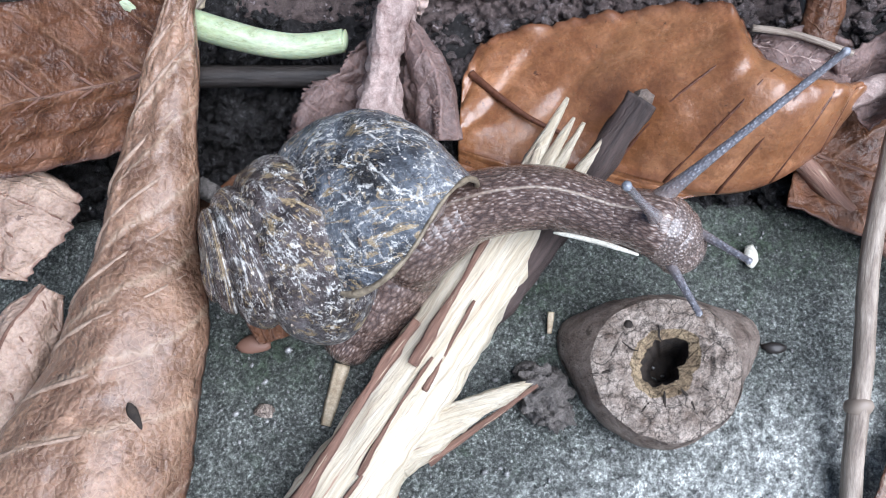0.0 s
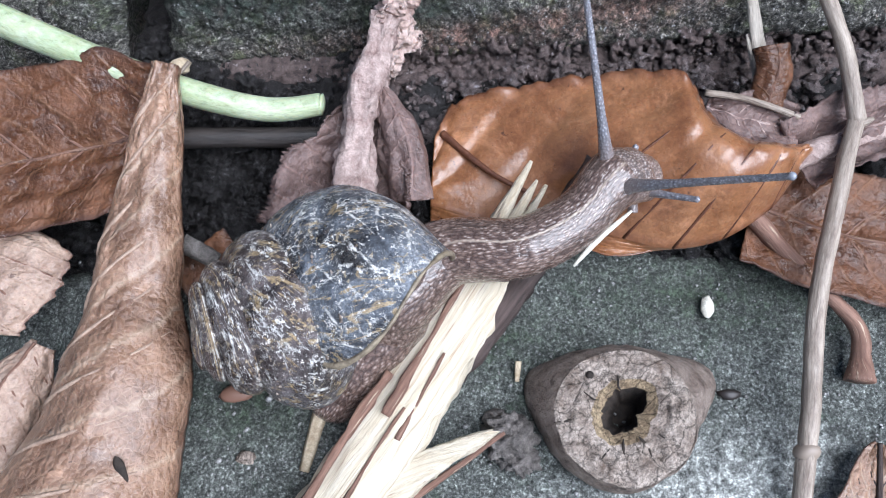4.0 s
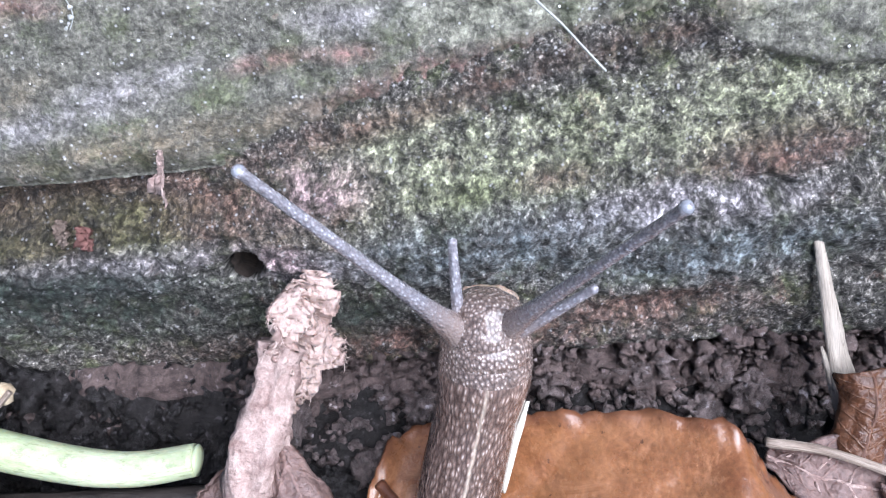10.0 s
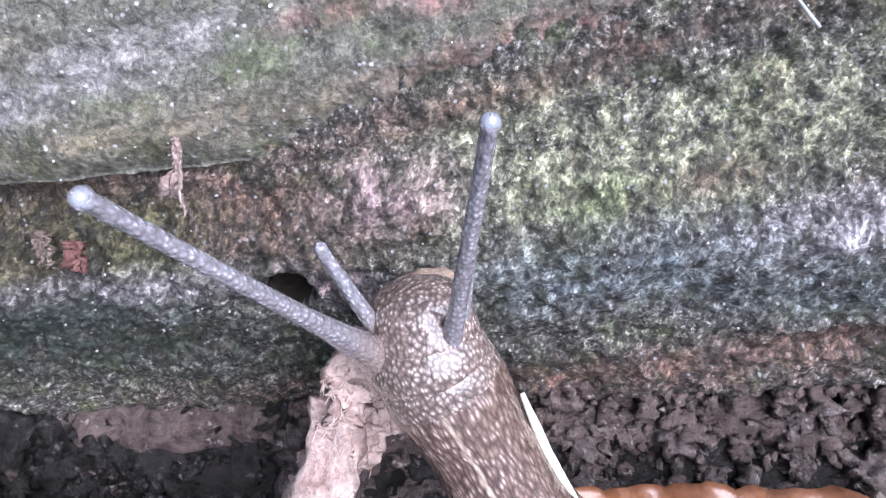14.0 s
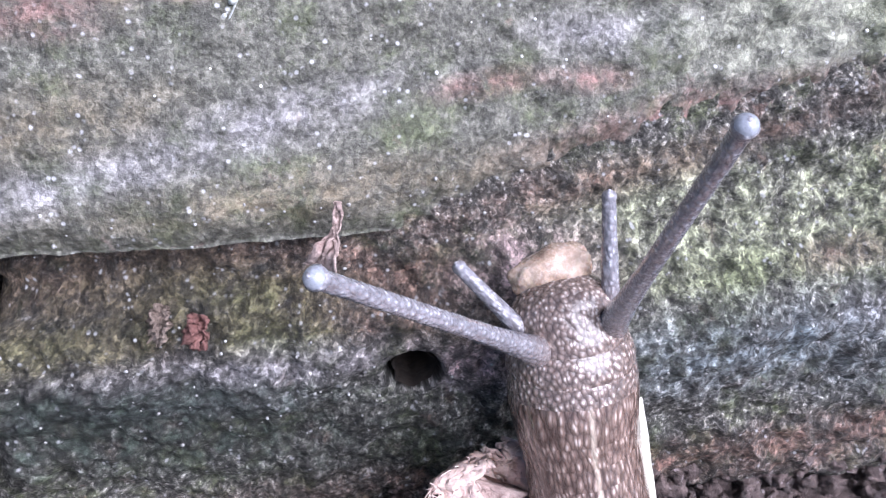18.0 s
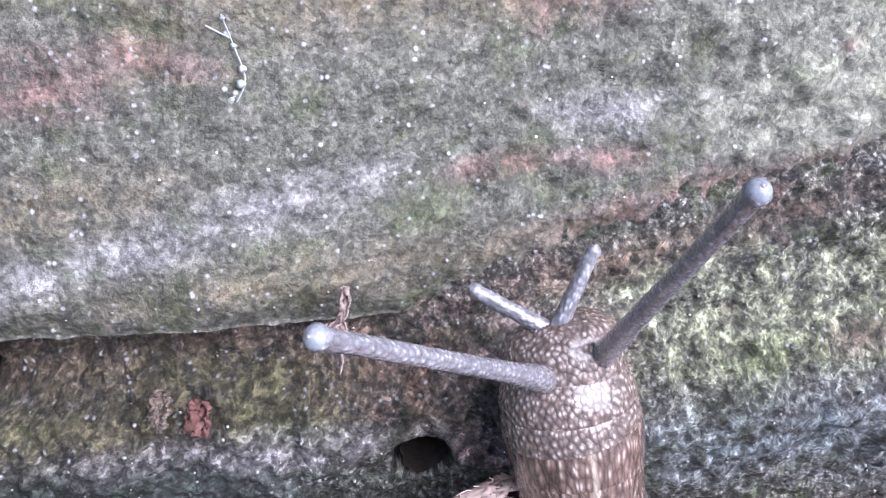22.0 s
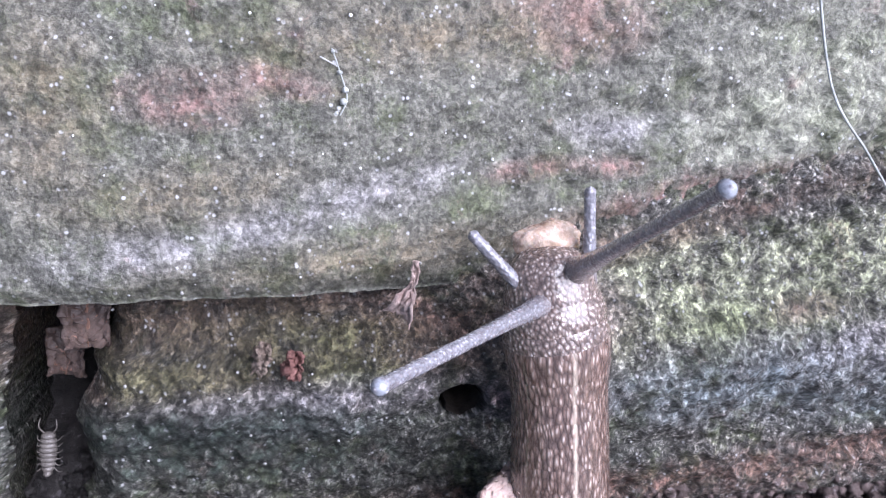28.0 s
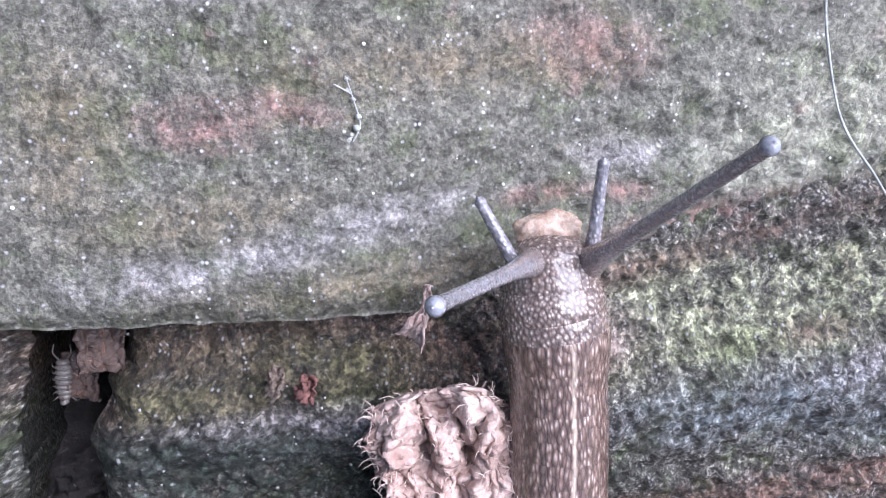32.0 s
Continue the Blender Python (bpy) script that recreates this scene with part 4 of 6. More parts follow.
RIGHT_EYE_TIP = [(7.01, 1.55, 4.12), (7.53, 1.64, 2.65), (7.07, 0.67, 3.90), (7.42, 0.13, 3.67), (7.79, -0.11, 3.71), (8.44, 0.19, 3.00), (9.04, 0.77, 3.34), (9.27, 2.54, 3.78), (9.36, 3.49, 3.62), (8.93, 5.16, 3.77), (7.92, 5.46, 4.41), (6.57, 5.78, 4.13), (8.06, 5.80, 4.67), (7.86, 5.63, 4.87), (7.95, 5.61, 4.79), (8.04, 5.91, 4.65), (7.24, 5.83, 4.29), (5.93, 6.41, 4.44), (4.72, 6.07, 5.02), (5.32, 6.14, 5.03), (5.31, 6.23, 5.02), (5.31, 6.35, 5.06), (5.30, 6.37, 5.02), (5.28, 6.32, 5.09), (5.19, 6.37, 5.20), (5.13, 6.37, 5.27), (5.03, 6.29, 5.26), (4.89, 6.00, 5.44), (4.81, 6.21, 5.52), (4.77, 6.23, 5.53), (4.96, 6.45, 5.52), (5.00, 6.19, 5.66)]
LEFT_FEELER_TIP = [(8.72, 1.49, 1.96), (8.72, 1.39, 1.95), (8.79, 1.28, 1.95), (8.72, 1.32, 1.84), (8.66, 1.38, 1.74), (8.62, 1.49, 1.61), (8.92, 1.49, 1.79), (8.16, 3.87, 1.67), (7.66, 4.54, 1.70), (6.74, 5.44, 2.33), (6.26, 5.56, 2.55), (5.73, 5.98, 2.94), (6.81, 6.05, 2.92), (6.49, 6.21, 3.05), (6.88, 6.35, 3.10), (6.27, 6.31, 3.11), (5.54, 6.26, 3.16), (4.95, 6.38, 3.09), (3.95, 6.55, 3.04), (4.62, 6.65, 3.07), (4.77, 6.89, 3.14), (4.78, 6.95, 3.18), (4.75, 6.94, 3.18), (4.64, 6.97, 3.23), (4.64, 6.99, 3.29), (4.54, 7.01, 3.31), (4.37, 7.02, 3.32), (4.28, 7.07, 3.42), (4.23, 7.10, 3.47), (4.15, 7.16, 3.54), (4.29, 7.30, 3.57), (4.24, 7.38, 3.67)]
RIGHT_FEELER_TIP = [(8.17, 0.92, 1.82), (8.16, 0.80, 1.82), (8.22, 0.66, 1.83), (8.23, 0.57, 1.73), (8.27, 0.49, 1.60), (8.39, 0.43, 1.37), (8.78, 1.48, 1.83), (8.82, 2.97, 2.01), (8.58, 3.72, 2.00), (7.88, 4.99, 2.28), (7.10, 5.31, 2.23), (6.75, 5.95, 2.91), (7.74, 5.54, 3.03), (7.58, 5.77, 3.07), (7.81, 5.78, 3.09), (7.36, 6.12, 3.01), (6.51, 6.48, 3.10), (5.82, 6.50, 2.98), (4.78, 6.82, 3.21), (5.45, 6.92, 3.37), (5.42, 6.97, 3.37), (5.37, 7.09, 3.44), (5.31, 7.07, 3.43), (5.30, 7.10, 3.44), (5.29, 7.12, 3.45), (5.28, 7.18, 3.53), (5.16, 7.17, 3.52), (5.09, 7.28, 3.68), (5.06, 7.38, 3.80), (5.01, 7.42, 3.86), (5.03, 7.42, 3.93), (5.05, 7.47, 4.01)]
SHELL_APEX = Vector((2.62, 1.27, 1.98))
SHELL_AXES = ((0.269, 0.079, 0.960), (-0.282, 0.960, 0.0), (-0.921, -0.270, 0.280))   # towards the lip, across, towards the apex


def shell_point(u, b, turns=4.0):
    a = turns * (1 - u) * math.tau
    g = 1.95 ** (-(1 - u) * turns)
    rib = 1 + 0.003 * math.sin(a * 30) + 0.035 * rough((a * 1.6, b * 1.6, 0), 1.0, 4.0, 5)
    low = max(0.0, -math.sin(b))
    x, z = (0.80 + 0.76 * rib * math.cos(b) - 0.34 * low * low) * g**0.46, (-2.36 + 0.99 * rib * math.sin(b)) * g
    q = z / g + 2.36
    a -= 0.77 * (q if q > 0 else -0.45 * (1 - math.exp(q / 0.45)))        # the growth lines run aslant
    a -= 0.10 + 0.26 * max(0.0, math.cos(b))
    dent = 0.10 * math.exp(-(((a - 0.55) / 0.10) ** 2 + ((b - 0.35) / 0.10) ** 2)) + 0.09 * math.exp(-(((a + 0.1) / 0.12) ** 2 + ((b - 1.05) / 0.12) ** 2))
    return (x * math.cos(a) * (1 - dent), x * math.sin(a) * (1 - dent), z), g, a


def shell_shape(nu=420, nv=64):
    """A globular spiral; x of 'rest' runs round the whorls, y across them."""
    verts, rest, faces = [], [], []
    for i in range(nu + 1):
        for j in range(nv):
            b = math.tau * j / nv
            p, g, a = shell_point(i / nu, b)
            verts.append(p)
            rest.append((-a * 1.1 * g**0.5, abs(b - math.pi) * g**0.5 * 1.1, g**0.5))
    for i in range(nu):
        for j in range(nv):
            faces.append((i * nv + j, i * nv + (j + 1) % nv, (i + 1) * nv + (j + 1) % nv, (i + 1) * nv + j))
    faces.append(tuple(range(nv))[::-1])
    return verts, faces, {"rest": rest}


def lip_shape(nv=44):
    """The pale rim round the shell's mouth."""
    verts, n = [], 8
    for j in range(nv):
        b = math.tau * j / nv
        p = Vector(shell_point(1.0, b)[0])
        out = Vector((math.cos(b), 0, math.sin(b)))
        for k in range(n):
            c = math.tau * k / n
            verts.append(tuple(p + (out * math.cos(c) + Vector((0, 1, 0)) * math.sin(c)) * 0.034 * (1 + 0.6 * rough(p, 3.0, 2.0))))
    faces = [(j * n + k, ((j + 1) % nv) * n + k, ((j + 1) % nv) * n + (k + 1) % n, j * n + (k + 1) % n) for j in range(nv) for k in range(n)]
    return verts, faces


def mouth_shape(nv=44):
    """Flesh that fills the shell's mouth, bulging a little."""
    verts, faces = [], []
    for k in range(6):
        q = k / 5
        for j in range(nv):
            b = math.tau * j / nv
            x, y, z = shell_point(0.985, b)[0]
            c = Vector((0.85, 0.05, -2.4))
            p = c.lerp(Vector((x, y, z)), 0.04 + 0.96 * q) + Vector((0, -0.34 * (1 - q * q), 0))
            verts.append(tuple(p))
    for k in range(5):
        faces += [(k * nv + j, k * nv + (j + 1) % nv, (k + 1) * nv + (j + 1) % nv, (k + 1) * nv + j) for j in range(nv)]
    faces.append(tuple(range(nv)))
    return verts, faces, {"rest": [(v[0] + 2, 0.4 + 0.1 * v[2], 0) for v in verts]}


snail = thing("snail", "brown garden snail with dark streaked shell, stretching out", "snail")
shell = part("shell", shell_shape(), SHELL, snail, "dark brown shell with yellow streaks and scratches")
part("lip_rim", lip_shape(), STRIP_EDGE, shell, "pale horny rim of the shell mouth")
part("mantle", mouth_shape(), SKIN, shell)
crumbs = []
random.seed(4)
for k in range(330):
    p, g, a = shell_point(random.uniform(0.70, 0.998), random.uniform(0.6, 1.6) if k % 4 == 0 else random.uniform(1.1, 1.8))
    r = random.uniform(0.010, 0.03) * (1.6 if k % 17 == 0 else 1)
    crumbs.append(lump(p, (r, r * random.uniform(0.6, 1.8), r * 0.8), k * 1.3, 1, 0.9, 2.0))
tagged(part("stuck_soil", joined(crumbs), KNOT_END, shell, "pale soil crumbs stuck to the shell"), kind="stuff")
SEGMENTS, BODY_LENGTH = 34, 6.4


def segment_shape(i):
    """A short barrel of the body; flat below. Its axis is x."""
    k = i / (SEGMENTS - 1)
    half = 0.31
    nu, nv = 16, 26
    verts, rest = [], []
    for a in range(nu + 1):
        w = -1 + 2 * a / nu
        r = (1 - abs(w) ** (5.0 if 2 < i < SEGMENTS - 3 else 2.4)) ** 0.5 if abs(w) < 1 else 0.0
        for b in range(nv):
            g = math.tau * b / nv
            y, z = math.cos(g), math.sin(g)
            z = z if z > 0 else z * 0.55
            verts.append((w * half, y * r, z * r * 0.95))
            rest.append((k * BODY_LENGTH + w * half, g * 0.42, 0.0))
    faces = [(a * nv + b, a * nv + (b + 1) % nv, (a + 1) * nv + (b + 1) % nv, (a + 1) * nv + b) for a in range(nu) for b in range(nv)]
    return verts, faces, {"rest": rest}


def body_width(k):
    """Half width along the body: tail, foot below the shell, neck, head."""
    stops = ((0.0, 0.36), (0.08, 0.54), (0.2, 0.64), (0.34, 0.60), (0.5, 0.45), (0.7, 0.385), (0.86, 0.36), (0.92, 0.40), (0.965, 0.39), (1.0, 0.335))
    for (a, wa), (b, wb) in zip(stops, stops[1:]):
        if k <= b:
            return wa + (wb - wa) * (k - a) / (b - a)
    return stops[-1][1]


segments = []
for i in range(SEGMENTS):
    k = i / (SEGMENTS - 1)
    verts, faces, extra = segment_shape(i)
    verts = [(x, y * w, z * w) for x, y, z in verts for w in (body_width(max(0.0, min(1.0, k + x / BODY_LENGTH))),)]
    name = "head" if i >= SEGMENTS - 3 else "body_segment"
    segments.append(part(name, (verts, faces, extra), HEAD_SKIN if name == "head" else SKIN, snail))
mouth = part("mouth", lump((0, 0, 0), (0.15, 0.25, 0.14), 5.0, 4, 0.2, 1.6), LIP_SKIN, snail, "pale beige fleshy mouth")


def stalk_shape(length, flare, r1, bulb, root=0.32):
    """A slender stalk along x; its flared root lies in the head, below x = 0."""
    verts, rest, nu, nv = [], [], 60, 16
    for i in range(nu + 1):
        x = -root + (length + root) * i / nu
        r = r1 * (1.25 - 0.25 * max(0.0, x) / length) + flare * math.exp(-max(0.0, x + root) / 0.42)
        d = (x - length + bulb) / bulb
        if d > -2:
            r = max(r * (1 if d < 0 else math.sqrt(max(0.0, 1 - d * d))), bulb * math.sqrt(max(0.0, 1 - d * d)) if d > -0.7 else r)
        if i == nu:
            r = 0.004
        for j in range(nv):
            a = math.tau * j / nv
            q = r * (1 + 0.05 * rough((x * 5, math.cos(a) * 2, math.sin(a) * 2), 2.0, 3.0, 3))
            verts.append((x, q * math.cos(a), q * math.sin(a)))
            rest.append((x, a * 0.14, 1.0))
    faces = [(i * nv + j, i * nv + (j + 1) % nv, (i + 1) * nv + (j + 1) % nv, (i + 1) * nv + j) for i in range(nu) for j in range(nv)]
    return closed((verts, faces, {"rest": rest}), nu, nv)


EYE_LENGTH, FEELER_LENGTH = 2.35, 0.9
left_eye = part("tentacle", stalk_shape(EYE_LENGTH, 0.135, 0.038, 0.048), STALK, snail, "grey-blue eye stalk with a round tip")
right_eye = part("tentacle", stalk_shape(EYE_LENGTH, 0.135, 0.038, 0.048), STALK, snail, "grey-blue eye stalk with a round tip")
left_feeler = part("feeler", stalk_shape(FEELER_LENGTH, 0.03, 0.034, 0.042, 0.0), STALK, snail)
right_feeler = part("feeler", stalk_shape(FEELER_LENGTH, 0.03, 0.034, 0.042, 0.0), STALK, snail)
for stalk, length in ((left_eye, EYE_LENGTH), (right_eye, EYE_LENGTH)):
    eye = part("eye", lump((length - 0.05, 0, 0), (0.045, 0.044, 0.044), 2.0, 3, 0.05), EYE_TIP, stalk, "round glossy tip with the eye")


sliver = part("pale_sliver", tube([(-0.55, 0, 0.0), (-0.1, 0.03, 0.03), (0.45, 0.0, 0.02)], lambda u: 0.035 * math.sin(math.pi * (0.1 + 0.8 * u)) + 0.005, 16, 8, 0.3, 0.6), PALE_BIT, snail, "cream sliver stuck to the snail's flank")


def axes_pose(at, ahead, up):
    x = Vector(ahead).normalized()
    y = Vector(up).cross(x).normalized()
    z = x.cross(y)
    m = Matrix((x, y, z)).transposed().to_4x4()
    m.translation = Vector(at) * CM
    return m


SHELL_WAY = ((0, -0.10, 0.17), (3, 0.0, 0.0), (4.5, 0.0, 0.05), (7, -0.15, 0.34), (8.5, -0.15, 0.40), (23, 0.0, 1.5))      # seconds, shift along x and y


def shell_shift(t):
    """The shell sways a little, and is hauled along once it has left the view."""
    return Vector((stops(t, [(a, x) for a, x, y in SHELL_WAY]), stops(t, [(a, y) for a, x, y in SHELL_WAY]), 0.02 * max(0.0, min(12.0, t - 9))))


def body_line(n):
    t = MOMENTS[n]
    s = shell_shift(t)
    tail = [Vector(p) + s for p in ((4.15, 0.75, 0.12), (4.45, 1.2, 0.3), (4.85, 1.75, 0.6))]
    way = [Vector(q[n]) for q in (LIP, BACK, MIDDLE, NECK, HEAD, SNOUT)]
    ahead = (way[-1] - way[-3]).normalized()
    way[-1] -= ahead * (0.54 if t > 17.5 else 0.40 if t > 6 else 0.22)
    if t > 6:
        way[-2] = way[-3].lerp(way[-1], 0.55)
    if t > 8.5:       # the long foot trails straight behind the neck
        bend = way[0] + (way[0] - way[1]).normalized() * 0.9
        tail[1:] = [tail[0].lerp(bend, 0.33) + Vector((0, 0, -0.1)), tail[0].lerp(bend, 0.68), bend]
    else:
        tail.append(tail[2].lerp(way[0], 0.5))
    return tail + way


def even_points(points, count):
    fine = [spline(points, k / 400) for k in range(401)]
    run = [0.0]
    for a, b in zip(fine, fine[1:]):
        run.append(run[-1] + (b - a).length)
    out, k = [], 0
    for i in range(count):
        goal = run[-1] * i / (count - 1)
        while k < 399 and run[k + 1] < goal:
            k += 1
        f = (goal - run[k]) / max(1e-9, run[k + 1] - run[k])
        d = (fine[min(400, k + 6)] - fine[max(0, k - 6)]).normalized()
        out.append((fine[k].lerp(fine[k + 1], f), d))
    return out


def motions():
    lines = [even_points(body_line(n), SEGMENTS) for n in range(len(MOMENTS))]
    for i, ob in enumerate(segments):
        rows = []
        for t, line in zip(MOMENTS, lines):
            at, d = line[i]
            k = i / (SEGMENTS - 1)
            w = max(0.0, min(1.0, (t - 4.5) / 4)) * max(0.0, min(1.0, (k - 0.3) / 0.3))
            rows.append((t, axes_pose(at, d, Vector((0, 0, 1)).lerp(OUT, w))))
        walk(ob, rows)
    walk(mouth, [(t, axes_pose(line[-1][0] + line[-1][1] * (0.31 if t > 17.5 else 0.12) + OUT * (-0.14 if t < 17.5 else -0.02), line[-1][1], OUT)) for t, line in zip(MOMENTS, lines)])
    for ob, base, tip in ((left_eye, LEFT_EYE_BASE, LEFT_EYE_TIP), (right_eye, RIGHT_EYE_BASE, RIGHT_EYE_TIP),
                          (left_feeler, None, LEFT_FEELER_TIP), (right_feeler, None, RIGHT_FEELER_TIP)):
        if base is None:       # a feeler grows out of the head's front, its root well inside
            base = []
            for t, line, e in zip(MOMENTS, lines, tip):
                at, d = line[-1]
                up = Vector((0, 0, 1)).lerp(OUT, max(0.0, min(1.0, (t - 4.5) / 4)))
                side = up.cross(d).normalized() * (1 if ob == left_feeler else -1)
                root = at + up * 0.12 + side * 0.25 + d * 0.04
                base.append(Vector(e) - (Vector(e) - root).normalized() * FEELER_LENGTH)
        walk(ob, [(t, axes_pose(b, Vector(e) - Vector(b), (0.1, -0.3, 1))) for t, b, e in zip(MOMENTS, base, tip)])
    side = [axes_pose(at, d, Vector((0, 0, 1)).lerp(OUT, max(0.0, min(1.0, (t - 4.5) / 4)))) for t, line in zip(MOMENTS, lines) for at, d in (line[SEGMENTS - 7],)]
    walk(sliver, [(t, m @ pose(0, (-0.40 + 0.16 * max(0.0, min(1.0, (t - 18) / 5))) * CM, (0.02 - 0.12 * max(0.0, min(1.0, (t - 18) / 5))) * CM, 0, 0, 0)) for t, m in zip(MOMENTS, side)])
    tilt = Matrix(SHELL_AXES).transposed().to_4x4()
    walk(shell, [(t, Matrix.Translation((SHELL_APEX + shell_shift(t)) * CM) @ tilt) for t in MOMENTS])
    walk(louse, [(t, Matrix.Translation(on_wall(x, s, h - 0.25) * CM) @ Matrix((Vector((1, 0, 0)), UP_WALL, OUT)).transposed().to_4x4() @ pose(0, 0, 0, 0, 0, turn)) for t, x, s, h, turn in LOUSE_WAY])
    walk(pink_tip, [(t, Matrix.Translation(on_wall(x, s, h) * CM) @ Matrix((Vector((1, 0, 0)), UP_WALL, OUT)).transposed().to_4x4() @ pose(0, 0, 0, tip, turn, lean))
                    for t, x, s, h, turn, lean, tip in TIP_WAY])


# the leaf tip is pushed up by the snail at last: seconds, along and up the wall, off it, twist, lean, tip
TIP_WAY = [(0, 4.84, -0.54, 0.42, 64, -8, 8), (13, 4.84, -0.58, 0.42, 64, -8, 8), (17, 4.78, -1.05, 0.55, 40, -10, 6), (20, 4.80, -0.45, 0.55, 18, -6, 4), (22, 4.92, -0.44, 0.55, 18, -6, 4), (24, 4.92, -0.72, 0.55, 30, -6, 4), (25, 4.78, -1.06, 0.55, 40, -8, 6),
           (28, 4.66, -0.88, 0.55, 40, -8, 6), (29, 4.44, -0.28, 0.60, 10, 0, 0), (30, 4.26, -0.12, 0.62, -10, 4, -4), (31, 4.14, -0.04, 0.62, -12, 4, -4), (32, 4.12, -0.08, 0.62, -12, 4, -4)]


# ---------------------------------------------------------------- dead leaves
def leaf_shape(midrib, width, bend, nu=70, nv=36, crinkle=0.08, seed=1.0, teeth=0.0, side=(0, 0, 1), ridges=0.0, lobes=34):
    """A blade round a midrib curve: width(u) half width, bend(u, v) -> (outwards, up) for v -1..1, along the local axes."""
    verts, uv = [], []
    for i in range(nu + 1):
        u = i / nu
        c = spline(midrib, u)
        d = (spline(midrib, min(1, u + 0.03)) - spline(midrib, max(0, u - 0.03))).normalized()
        lateral = d.cross(Vector(side)).normalized()
        up = lateral.cross(d)
        for j in range(nv + 1):
            v = -1 + 2 * j / nv
            w = width(u)
            if teeth and abs(v) > 0.85:
                w *= 1 + teeth * (abs((u * lobes + 0.3 * rough((u * 9, 0, 0), 1.0, seed)) % 1 - 0.5) - 0.25) * (abs(v) - 0.85) / 0.15
            o, h = bend(u, v)
            p = c + lateral * (o * w) + up * (h * w)
            p += up * crinkle * rough((u * 4 + seed, v * 3, 0), 1.1, seed, 4) + lateral * crinkle * 0.5 * rough((u * 5, v * 3, 4), 1.2, seed + 2, 3)
            if ridges:
                k = ((u - 0.22 * abs(v)) * ridges[1]) % 1 - 0.5
                p += up * ridges[0] * (math.exp(-((k / 0.06) ** 2)) - 0.6 * math.cos(math.tau * k) * 0.5)
            verts.append(tuple(p))
            uv.append((u, v, 0))
    m = nv + 1
    faces = [(i * m + j, i * m + j + 1, (i + 1) * m + j + 1, (i + 1) * m + j) for i in range(nu) for j in range(nv)]
    return verts, faces, {"leaf": uv}


def rolled(turn0, turn1, grow=0.0):
    """Blade rolled round: v runs from turn0 to turn1 in degrees; width(u) is the roll's radius."""
    def bend(u, v):
        a = radians(turn0 + (turn1 - turn0) * (v + 1) / 2)
        k = 1 + grow * (v + 1) / 2
        return math.cos(a) * k, math.sin(a) * k
    return bend


def cupped(depth, lift=0.0):
    return lambda u, v: (v * (1 - 0.15 * depth * v * v), depth * v * v + lift * v)


def vein_tubes(shape, veins, r, slant=0.22, reach=0.86, sides=(-1, 1)):
    """Raised side veins laid on a blade: (parts)."""
    verts, leaf = shape[0], shape[2]["leaf"]
    nv = next(k for k in range(1, len(leaf)) if leaf[k][0] != leaf[0][0]) - 1
    nu = len(leaf) // (nv + 1) - 1

    def at(u, v):
        x, y = max(0, min(nu, u * nu)), max(0, min(nv, (v + 1) / 2 * nv))
        i, j = min(int(x), nu - 1), min(int(y), nv - 1)
        f, g, m = x - i, y - j, nv + 1
        p = [Vector(verts[k]) for k in (i * m + j, i * m + j + 1, (i + 1) * m + j, (i + 1) * m + j + 1)]
        return p[0].lerp(p[1], g).lerp(p[2].lerp(p[3], g), f)

    out = []
    for k in range(veins):
        u0 = (k + 0.35) / veins * 0.95
        for side in sides:
            pts = [at(u0 + slant * q * reach, side * q * reach) for q in (0.0, 0.2, 0.4, 0.6, 0.8, 1.0) if u0 + slant * q * reach <= 1]
            if len(pts) > 2:
                out.append(tube(pts, lambda u: r * (1 - 0.7 * u) + 0.004, 16, 6, 0.2))
    return out, [at(u / 12, 0) for u in range(13)]


def dead_leaf(label, at, shape, material, rib=None, thickness=0.025, veins=0, vein_size=0.02, vein_material=None, sides=(-1, 1)):
    ob = thing("dead_leaf", label, "leaf", "dead leaves", at=at)
    thick(part("blade", shape, material, ob), thickness)
    if rib:
        part("midrib", tube(rib[0], lambda u: rib[1] * (1 - 0.6 * u) + 0.012, 30, 8, 0.1), rib[2], ob)
    if veins:
        tubes, middle = vein_tubes(shape, veins, vein_size, sides=sides)
        if not rib:
            part("midrib", tube(middle, lambda u: vein_size * 1.7 * (1 - 0.6 * u) + 0.006, 40, 8, 0.1), vein_material, ob)
        for shape in tubes:
            part("vein", shape, vein_material, ob)
    return ob


ROLL = [(0.85, -2.3, 0.85), (1.25, -0.9, 0.92), (1.62, 0.65, 0.95), (1.66, 2.2, 1.1), (1.80, 3.8, 1.4), (1.92, 5.05, 1.72)]
roll = dead_leaf("brown dead leaf rolled into a cone, lying on the slab", (1.5, 1.0, 0),
                 leaf_shape(ROLL, lambda u: stops(u, ((0, 1.38), (0.2, 1.18), (0.4, 0.92), (0.6, 0.60), (0.8, 0.38), (1, 0.19))), rolled(8, 372, -0.16), 130, 90, 0.10, 2.0, 0.04, ridges=(0.028, 8)), BROWN_LEAF, veins=10, vein_size=0.042, vein_material=LEAF_VEIN, sides=(-1,))
# a dark strip laid on the leaf as the shade in a tear
part("tear", tube([(1.94, -0.10, 1.80), (2.0, -0.20, 1.79), (2.10, -0.38, 1.72)], lambda u: 0.05 * math.sin(math.pi * u) + 0.006, 14, 8, 0.3, 0.4), HOLE_SHADE, roll, "tear in the leaf, drawn as a shade-dark strip")
